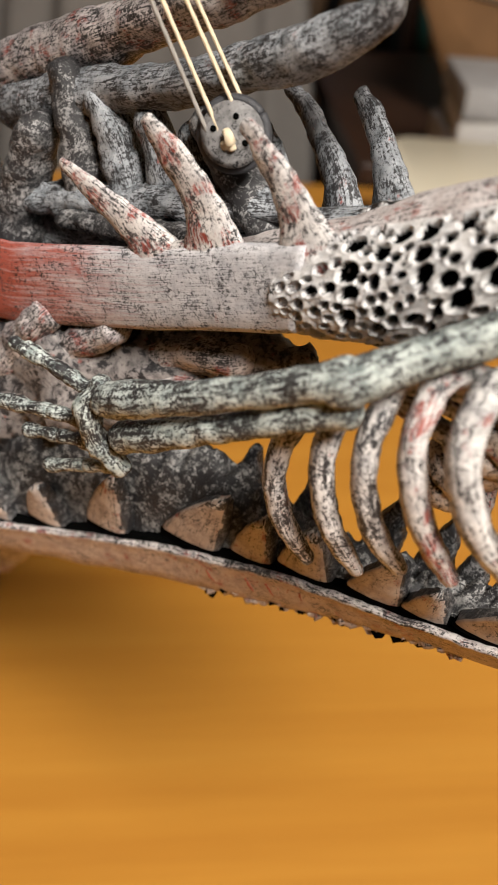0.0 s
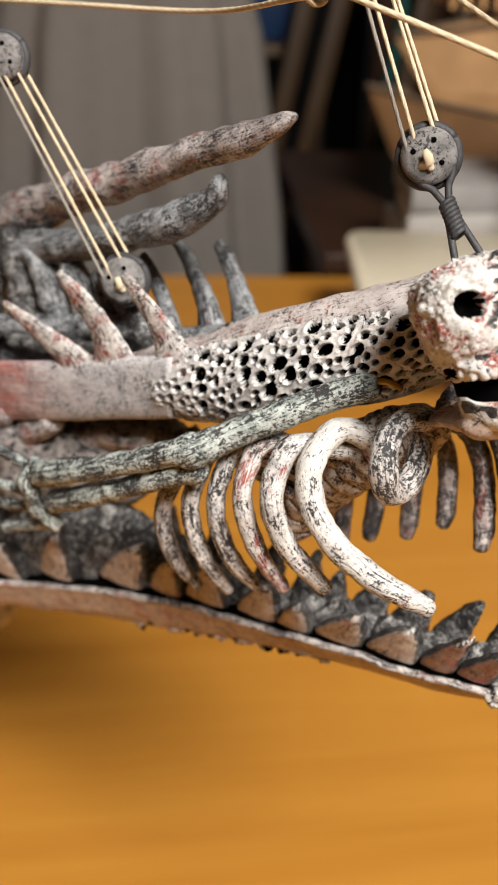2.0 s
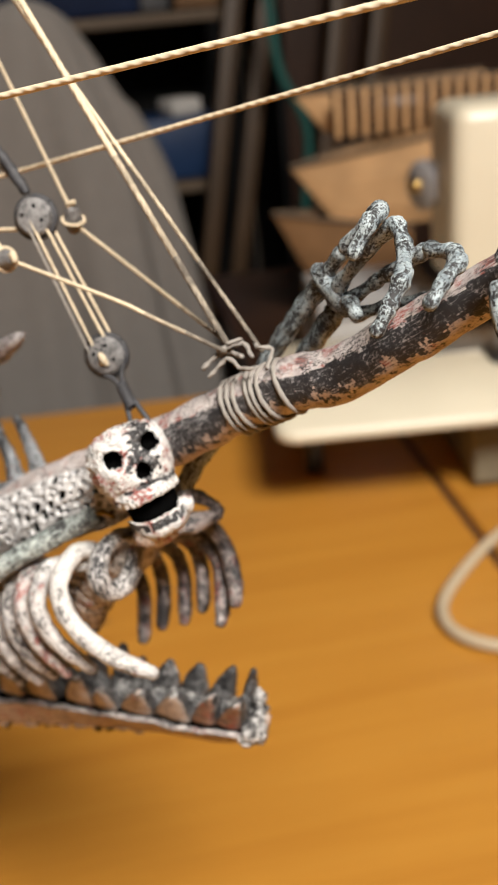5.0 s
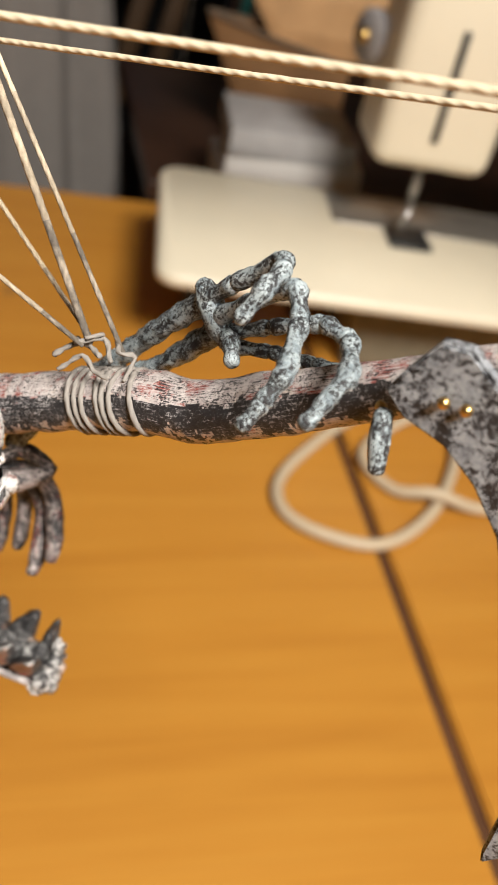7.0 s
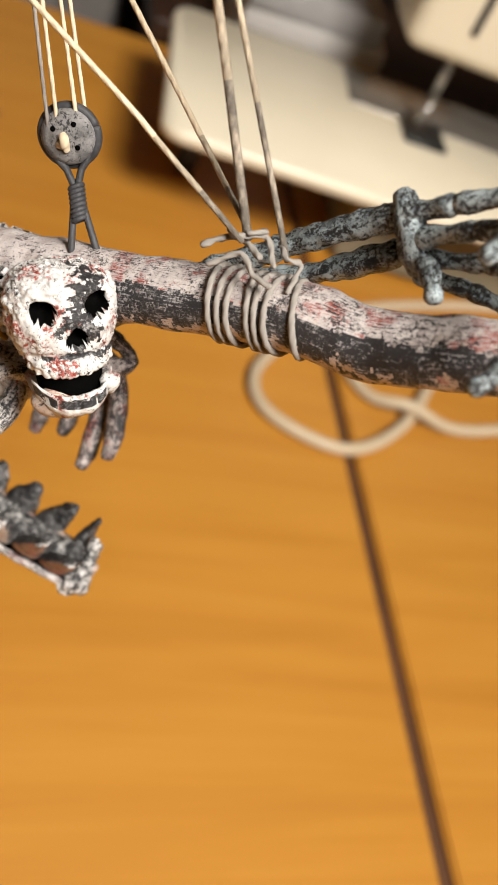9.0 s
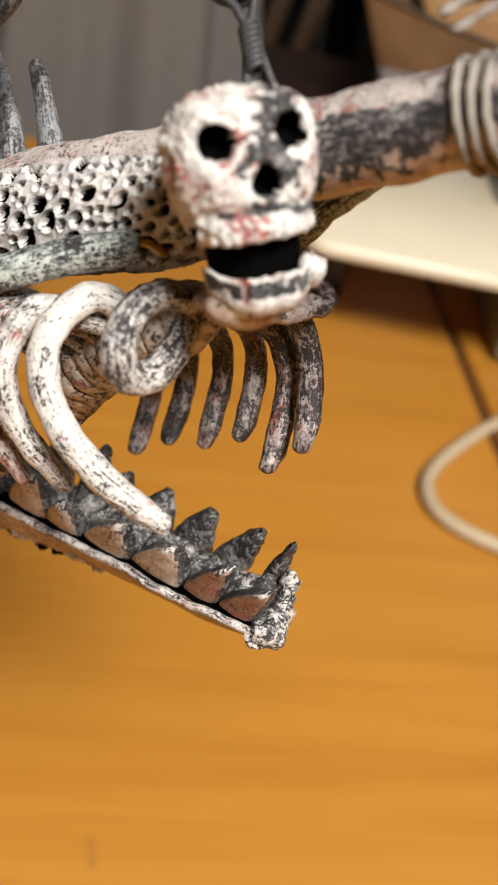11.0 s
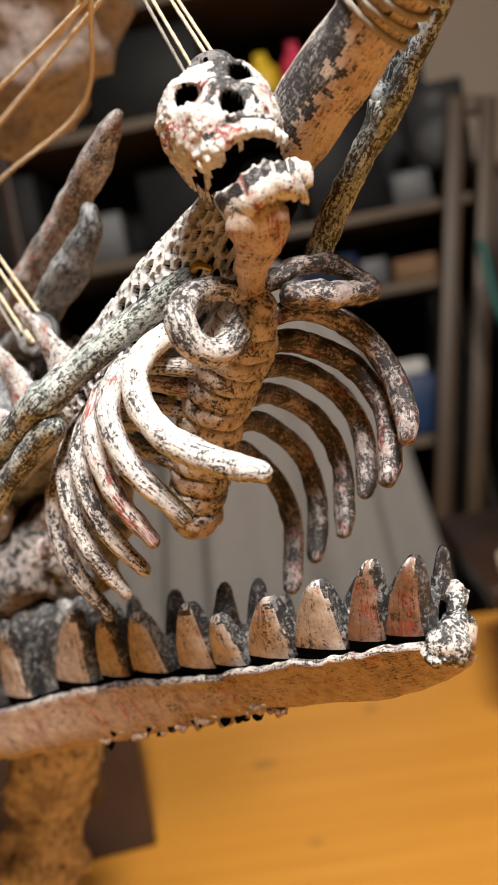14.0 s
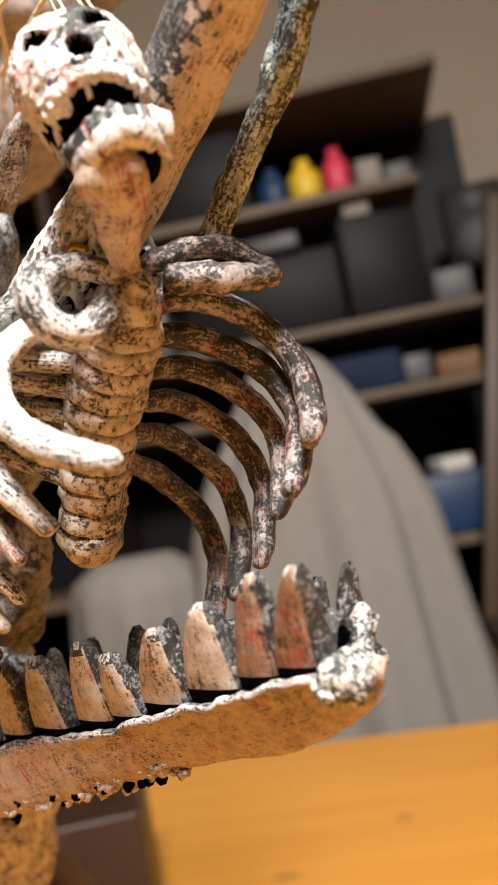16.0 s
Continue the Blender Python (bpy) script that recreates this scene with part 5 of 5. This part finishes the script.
# ---- figurehead: one carved skeleton ----
def figurehead():
    bm = bmesh.new()
    PALE, ARM, HAND, DARK, SKULL, HOLE, WIRE, WHITE, FLECK, REDDISH, VERT, DARKSKULL, NECK = range(13)
    mats = [M_BONE, M_BONE_ARM, M_BONE_HAND, M_RIB_SHADED, M_SKULL, M_BLACK, M_WIRE, M_RIB_WHITE, M_RIB_FLECKED, M_RIB_RED, M_VERTEBRA, M_SMEAR_CREASE, M_NECK]
    l = Vector((-0.567, 0.744, -0.22)).normalized()
    u = Vector((-0.44, -0.06, 0.89))
    u = (u - l * u.dot(l)).normalized()
    f = l.cross(u).normalized()
    C = Vector((3.2, 4.2, 302.5))

    def P(x, y, z):
        """Skull frame: x ahead, y to its right cheek, z up."""
        return C + f * x + l * y + u * z

    # cranium and face, down to the ragged upper teeth
    nu, nv = 168, 132
    rows = []
    for j in range(nv + 1):
        th = math.pi * j / nv
        row = []
        for i in range(nu):
            ph = 2 * math.pi * i / nu
            d = Vector((math.sin(th) * math.cos(ph), math.sin(th) * math.sin(ph), math.cos(th)))
            sq = 1.0 / (abs(d.x) ** 3.0 + abs(d.y) ** 3.0 + abs(d.z) ** 3.0) ** (1 / 3.0)
            e = d * (0.55 + 0.45 * sq)
            x, y, z = e.x * 7.5, e.y * 7.6, e.z * (5.2 if d.z > 0 else 12.0)
            low = max(0.0, -d.z)
            y *= 1 - 0.14 * low * low
            if d.x > 0:
                x += 0.9 * low * d.x
                # brow, sunken eye band, cheek bones, lip ridge over a groove
                x += d.x * (0.7 * math.exp(-((z - 3.6) / 1.1) ** 2) - 0.7 * math.exp(-((z - 0.9) / 1.9) ** 2))
                x += d.x * (1.0 * math.exp(-((z + 7.6) / 0.8) ** 2) - 0.8 * math.exp(-((z + 6.1) / 0.6) ** 2))
                x += 0.8 * d.x * math.exp(-((abs(y) - 4.8) / 1.6) ** 2 - ((z + 2.2) / 1.4) ** 2)
                x += 0.5 * d.x * math.exp(-(y / 1.0) ** 2 - ((z + 0.4) / 1.5) ** 2)
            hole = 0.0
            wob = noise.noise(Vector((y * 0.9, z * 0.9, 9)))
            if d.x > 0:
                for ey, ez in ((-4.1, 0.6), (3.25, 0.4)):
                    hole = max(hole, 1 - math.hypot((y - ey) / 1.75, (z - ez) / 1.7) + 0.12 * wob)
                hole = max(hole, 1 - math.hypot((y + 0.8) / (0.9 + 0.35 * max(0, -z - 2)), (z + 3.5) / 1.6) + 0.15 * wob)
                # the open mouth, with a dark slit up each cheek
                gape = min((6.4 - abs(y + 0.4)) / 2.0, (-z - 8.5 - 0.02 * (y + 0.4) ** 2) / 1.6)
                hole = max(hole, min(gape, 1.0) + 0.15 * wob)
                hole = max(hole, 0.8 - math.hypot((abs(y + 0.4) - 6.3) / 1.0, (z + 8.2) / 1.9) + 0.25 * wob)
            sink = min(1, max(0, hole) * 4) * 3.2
            rim = 0.45 * math.exp(-(hole / 0.2) ** 2) if hole < 0.15 and d.x > 0.1 else 0
            r = 0.30 * noise.fractal(Vector((x, y, z)) * 0.42, 0.8, 2.0, 3) + 0.30 * noise.fractal(Vector((x, y * 1.6, z)) * 1.3, 0.7, 2.0, 4)
            v = Vector((x, y, z)) + d * (r + rim)
            v.x -= sink
            smear = 0.85 * noise.fractal(Vector((y, z, x)) * 0.9, 0.7, 2.0, 4)
            # black smear from the far eye to the nose, and the dark groove above the teeth
            stain = d.x > 0 and (math.hypot((y + 3.0) / 2.5, (z - 1.6) / 3.4) + smear < 0.95 or math.hypot((y + 1.2) / 2.7, (z + 2.8) / 2.7) + smear < 0.95 or (abs(z + 6.2 - 0.05 * y) < 0.5 + smear and y < 4.0))
            row.append((bm.verts.new(W(*P(*v))), hole > 0.0, stain, d.z < -0.9))
        rows.append(row)
    for j in range(nv):
        for i in range(nu):
            q4 = (rows[j][i], rows[j + 1][i], rows[j + 1][(i + 1) % nu], rows[j][(i + 1) % nu])
            face = bm.faces.new([w[0] for w in q4])
            # sockets, mouth and underside go black, their inner shade put into the colour
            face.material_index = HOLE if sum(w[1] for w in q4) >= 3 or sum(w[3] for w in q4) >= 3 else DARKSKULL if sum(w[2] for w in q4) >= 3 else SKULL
    bmesh.ops.remove_doubles(bm, verts=[w[0] for w in rows[0] + rows[-1]], dist=1e-7)

    def jaw_arc(y, x_front, half):
        return x_front - 6.0 * (abs(y) / half) ** 2.4

    # stub teeth under the lip
    for k in range(13):
        y = -5.6 + 11.0 * k / 12
        x = jaw_arc(y, 8.2, 6.4)
        drop = 0.5 * noise.noise(Vector((k * 1.7, 3, 1)))
        tube(bm, [(*P(x - 0.9, y, -7.2), 0.75), (*P(x - 0.5, y + 0.2 * drop, -8.2 + drop), 0.8), (*P(x - 0.5, y, -8.8 + drop), 0.66)], seg=9, step=0.5, rough=0.4, freq=0.9, mat=SKULL)
    # folded lower jaw band round a black mouth, its far end flared into a knob
    band = []
    for k in range(49):
        y = -5.8 + 11.6 * k / 48
        e = abs(y) / 5.8
        lift = 0.5 + 1.0 * e**3
        x = -5.6 * e**2.6
        wv = 0.6 * noise.fractal(Vector((y * 0.45, 2, 5)), 0.8, 2.0, 3)
        prof = ((8.5, -13.3), (9.0, -13.8), (8.2, -14.7), (8.7, -15.3), (8.0, -16.5), (7.0, -17.4), (5.4, -17.2), (6.4, -16.0), (7.3, -14.8), (7.7, -13.6))
        band.append([tuple(P(x + px - 1.9 + wv + 0.45 * noise.noise(Vector((y * 0.8, pz, 1))), -0.5 + y * (1 + 0.03 * (pz + 15)), pz + lift * (1 if pz > -15 else 0.7) + wv)) for px, pz in prof])
    first = len(bm.faces)
    loft(bm, band, SKULL)
    bm.faces.ensure_lookup_table()
    # fold and inner rows go dark: crease shade put into the band's colour
    for i in range(480):
        if i % 10 in (1, 2, 6, 7, 8) and noise.noise(Vector((i // 10 * 0.35, i % 10, 3))) > -0.25:
            bm.faces[first + i].material_index = DARKSKULL
    tube(bm, [(*P(3.0, -5.0, -12.6), 1.0), (*P(2.6, -5.9, -13.2), 1.4), (*P(1.6, -6.0, -14.6), 1.1)], seg=12, step=0.6, rough=0.5, freq=0.7, mat=SKULL)
    # throat plug in near-zero black: the open mouth's shade as colour
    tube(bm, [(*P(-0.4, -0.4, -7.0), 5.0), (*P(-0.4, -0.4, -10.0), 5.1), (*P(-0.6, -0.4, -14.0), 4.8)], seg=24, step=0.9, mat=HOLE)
    # neck: a tan cone down to the collar bones
    tube(bm, [(*P(1.8, 1.2, -15.4), 3.8), (*P(0.8, 1.4, -16.2), 4.3), (*P(-1.5, 1.6, -16.9), 3.8), (*P(-4.4, 1.7, -17.1), 3.1), (3.0, 1.9, 283.4, 2.4), (0.6, 0.0, 281.4, 2.0), (-0.8, -1.2, 280.0, 1.9)], seg=26, step=0.6, rough=0.5, freq=0.4, flat=0.62, up=tuple(f), mat=NECK)

    # spine of ringed vertebrae
    top, bot = np.array((-1.0, -2.0, 278.5)), np.array((-27.5, -6.0, 246.5))
    pts = []
    for k in range(12):
        for t, r in ((0.04, 0.86), (0.16, 0.99), (0.84, 1.0), (0.96, 0.88)):
            g = (k + t) / 12
            pts.append((*(top + (bot - top) * g + np.array((-2.0, 0, 1.5)) * math.sin(math.pi * g)), (5.9 - 1.1 * g) * r * float(np.interp(g, (0, 0.16), (0.58, 1)))))
    tube(bm, pts, seg=30, step=0.6, rough=0.6, freq=0.35, mat=VERT)

    def spine_at(g):
        return top + (bot - top) * g

    # ribs: near side
    near = [
        (0.22, [(-13.5, 4.2, 276.6), (-15.0, 9.6, 273.6), (-13.4, 12.8, 268.8), (-8.6, 13.8, 263.2), (-1.0, 13.2, 258.8), (7.2, 11.3, 256.0)], 2.15, WHITE),
        (0.30, [(-19.0, 7.6, 273.4), (-20.2, 12.0, 269.8), (-19.0, 14.2, 264.6), (-16.0, 13.4, 257.6), (-10.8, 10.2, 250.2)], 2.05, PALE),
        (0.40, [(-24.5, 6.6, 271.6), (-26.0, 11.2, 267.6), (-25.2, 13.2, 262.6), (-22.4, 13.0, 254.6), (-18.2, 10.8, 246.8)], 1.8, REDDISH),
        (0.50, [(-29.4, 5.8, 269.0), (-31.4, 10.6, 264.0), (-31.0, 12.4, 257.6), (-29.0, 11.2, 249.0), (-25.6, 7.8, 241.4)], 1.8, FLECK),
        (0.62, [(-34.0, 5.2, 267.0), (-37.0, 10.2, 260.6), (-36.8, 11.8, 254.0), (-34.8, 10.8, 245.6), (-31.6, 7.7, 237.4)], 1.8, FLECK),
        (0.75, [(-38.5, 4.6, 264.0), (-43.4, 9.2, 256.0), (-44.4, 10.2, 248.6), (-43.0, 8.6, 240.2), (-40.2, 5.6, 232.6)], 1.8, FLECK),
    ]
    for g, pts, r, mat in near:
        sp = spine_at(g)
        full = [(*(sp + (-2.5, 3.0, 2.0)), r * 0.85)] + [(*p, r * (1 if i < len(pts) - 1 else 0.72)) for i, p in enumerate(pts)]
        tube(bm, full, seg=16, step=0.8, rough=0.22, freq=0.4, flat=0.9, mat=mat)
    # far side: the shade there is put into a darker paint
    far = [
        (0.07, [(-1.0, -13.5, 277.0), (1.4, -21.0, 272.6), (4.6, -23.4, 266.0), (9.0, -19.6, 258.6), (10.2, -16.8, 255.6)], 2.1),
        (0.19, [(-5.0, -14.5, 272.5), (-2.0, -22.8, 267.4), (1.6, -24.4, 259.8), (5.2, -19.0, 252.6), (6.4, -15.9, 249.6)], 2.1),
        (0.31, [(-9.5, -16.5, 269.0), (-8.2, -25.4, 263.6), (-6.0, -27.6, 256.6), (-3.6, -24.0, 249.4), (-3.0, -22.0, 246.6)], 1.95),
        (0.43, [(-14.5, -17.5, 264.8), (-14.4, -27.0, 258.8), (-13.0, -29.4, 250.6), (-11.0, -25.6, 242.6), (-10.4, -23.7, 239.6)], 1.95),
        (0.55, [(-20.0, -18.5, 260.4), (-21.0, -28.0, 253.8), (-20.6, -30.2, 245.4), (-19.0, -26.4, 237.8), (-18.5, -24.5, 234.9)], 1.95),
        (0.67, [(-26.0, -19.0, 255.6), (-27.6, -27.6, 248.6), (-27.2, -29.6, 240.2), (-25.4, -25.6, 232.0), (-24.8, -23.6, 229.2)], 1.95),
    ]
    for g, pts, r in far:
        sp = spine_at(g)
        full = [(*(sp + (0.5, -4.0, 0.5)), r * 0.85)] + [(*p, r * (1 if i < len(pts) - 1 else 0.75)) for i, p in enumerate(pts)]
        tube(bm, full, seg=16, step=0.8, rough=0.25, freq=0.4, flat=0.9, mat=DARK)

    # collar bones: a loop on each side
    tube(bm, [(-1.8, -0.5, 280.2, 1.7), (-3.6, 4.0, 281.4, 1.8), (-3.8, 8.6, 280.4, 2.0), (-2.6, 11.8, 277.6, 2.2), (-1.8, 10.8, 273.8, 2.2), (-1.2, 7.6, 272.4, 2.2), (-0.6, 4.4, 273.8, 2.1), (-1.4, 1.2, 276.4, 1.9)], seg=16, step=0.8, rough=0.3, freq=0.45, mat=FLECK)
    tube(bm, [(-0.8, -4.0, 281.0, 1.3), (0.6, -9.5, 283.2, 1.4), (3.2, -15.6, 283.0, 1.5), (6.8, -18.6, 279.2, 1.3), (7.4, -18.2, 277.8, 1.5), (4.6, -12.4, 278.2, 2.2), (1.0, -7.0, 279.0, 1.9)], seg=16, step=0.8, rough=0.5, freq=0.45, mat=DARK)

    def bones(pts, mat):
        """Finger bones in a row, each thick at both ends, with a gap at every joint."""
        for p, q in zip(pts, pts[1:]):
            p, q = np.array(p), np.array(q)
            d = q - p
            row = [(0.05, 0.90), (0.15, 0.98), (0.5, 0.74), (0.85, 0.96), (0.95, 0.90)]
            tube(bm, [(*(p + d * t)[:3], (p + d * t)[3] * k) for t, k in row], seg=16, step=0.5, rough=0.14, freq=0.6, mat=mat)

    # near arm, folded aft along the hull
    tube(bm, [(-10.6, 1.0, 284.0, 2.2), (-17.5, 5.0, 280.6, 2.35), (-26.5, 10.4, 275.2, 2.3), (-33.6, 14.6, 270.4, 2.8), (-35.0, 15.4, 269.4, 2.3)], seg=18, step=0.8, rough=0.3, freq=0.3, mat=ARM)
    tube(bm, [(-33.6, 15.0, 271.2, 2.7), (-37.5, 15.6, 269.2, 2.3), (-48, 16.4, 263.4, 2.1), (-58, 16.2, 258.2, 2.35), (-66.5, 15.4, 253.6, 2.8), (-69.5, 15.0, 252.0, 2.5)], seg=18, step=0.8, rough=0.3, freq=0.3, mat=ARM)
    tube(bm, [(-33.4, 14.2, 266.6, 2.2), (-40, 15.0, 263.0, 2.0), (-50, 15.4, 256.8, 1.9), (-60, 15.0, 250.6, 2.2), (-67.5, 14.0, 246.0, 2.4)], seg=18, step=0.8, rough=0.3, freq=0.3, mat=ARM)
    tube(bm, [(-70.6, 14.4, 254.0, 1.5), (-72.6, 15.8, 249.6, 1.9), (-71.6, 15.2, 244.4, 1.9), (-68.4, 13.4, 239.4, 1.6)], seg=14, step=0.7, rough=0.6, freq=0.5, mat=ARM)
    for pts in ([(-72.0, 14, 251.0, 1.7), (-78, 14, 252.2, 1.35), (-85.5, 14, 253.0, 1.5), (-88.8, 14, 253.2, 1.2)], [(-74.5, 14, 245.6, 1.7), (-82, 14, 243.8, 1.3), (-90, 14, 241.6, 1.5), (-97, 14, 240, 1.3)], [(-74.5, 13.5, 241.4, 1.5), (-81, 13.5, 239.4, 1.2), (-88.5, 13.5, 237, 1.4)], [(-69.8, 13.2, 239.0, 1.4), (-76, 13.2, 236, 1.2), (-84.4, 13.2, 231.6, 1.4)]):
        bones(pts, ARM)
    # wire pin at the shoulder
    tube(bm, [(-9.6, 1.4, 285.0, 0.6), (-7.6, 1.6, 285.6, 0.55), (-6.0, 0.8, 284.8, 0.5)], seg=8, step=0.6, mat=WIRE)

    # far arm, raised along the bowsprit
    tube(bm, [(1.0, -15.0, 284.0, 2.0), (4.0, -16.6, 290.0, 2.1), (9.6, -18.8, 297.4, 2.0), (14.0, -20.0, 302.6, 2.5)], seg=16, step=0.8, rough=0.45, freq=0.4, mat=ARM)
    tube(bm, [(14.4, -20.0, 304.2, 2.2), (19.0, -19.2, 310.0, 1.8), (28.0, -17.0, 322.0, 1.8), (37.0, -14.6, 332.4, 2.0)], seg=16, step=0.8, rough=0.4, freq=0.4, mat=HAND)
    tube(bm, [(15.6, -19.4, 302.6, 2.0), (21.0, -18.6, 308.0, 1.7), (31.0, -17.4, 317.4, 1.7), (39.0, -15.4, 327.4, 2.0)], seg=16, step=0.8, rough=0.4, freq=0.4, mat=HAND)
    tube(bm, [(36.6, -15.4, 334.4, 1.6), (38.4, -13.4, 334.0, 2.0), (41.0, -12.6, 331.0, 2.2), (42.2, -13.6, 328.8, 1.8)], seg=14, step=0.7, rough=0.5, freq=0.5, mat=HAND)
    for pts in ([(38.0, -13.4, 334.0, 1.8), (43.0, -11.6, 339.6, 1.5), (50.0, -10.4, 346.6, 1.7), (51.8, -6.0, 347.2, 1.5), (51.8, -1.8, 346.6, 1.6), (50.0, 0.8, 342.0, 1.3)],
                [(41.0, -12.6, 332.6, 1.7), (47.0, -9.6, 339.2, 1.4), (54.0, -7.2, 345.4, 1.6), (56.6, -4.2, 342.6, 1.5), (59.6, 5.0, 340.4, 1.6), (58.6, 8.0, 336.8, 1.4), (57.4, 10.2, 333.6, 1.2)],
                [(42.4, -13.4, 330.0, 1.6), (50.0, -11.0, 335.6, 1.3), (58.6, -8.6, 341.2, 1.5), (63.2, -7.0, 341.4, 1.5), (67.0, 3.0, 342.6, 1.6), (66.4, 7.4, 341.0, 1.3), (65.4, 10.6, 338.4, 1.2)],
                [(43.2, -14.4, 327.4, 1.6), (50.0, -13.6, 330.0, 1.2), (58.0, -11.4, 332.6, 1.3), (63.0, -9.4, 335.0, 1.1)],
                [(41.6, -13.4, 330.6, 1.7), (44.8, -9.8, 331.0, 1.6), (47.4, -6.0, 330.6, 1.3)]):
        bones(pts, HAND)
    solo("figurehead", bm, mats, "carved bone skeleton figurehead painted white, grey and black under the bowsprit", "figurehead")


figurehead()
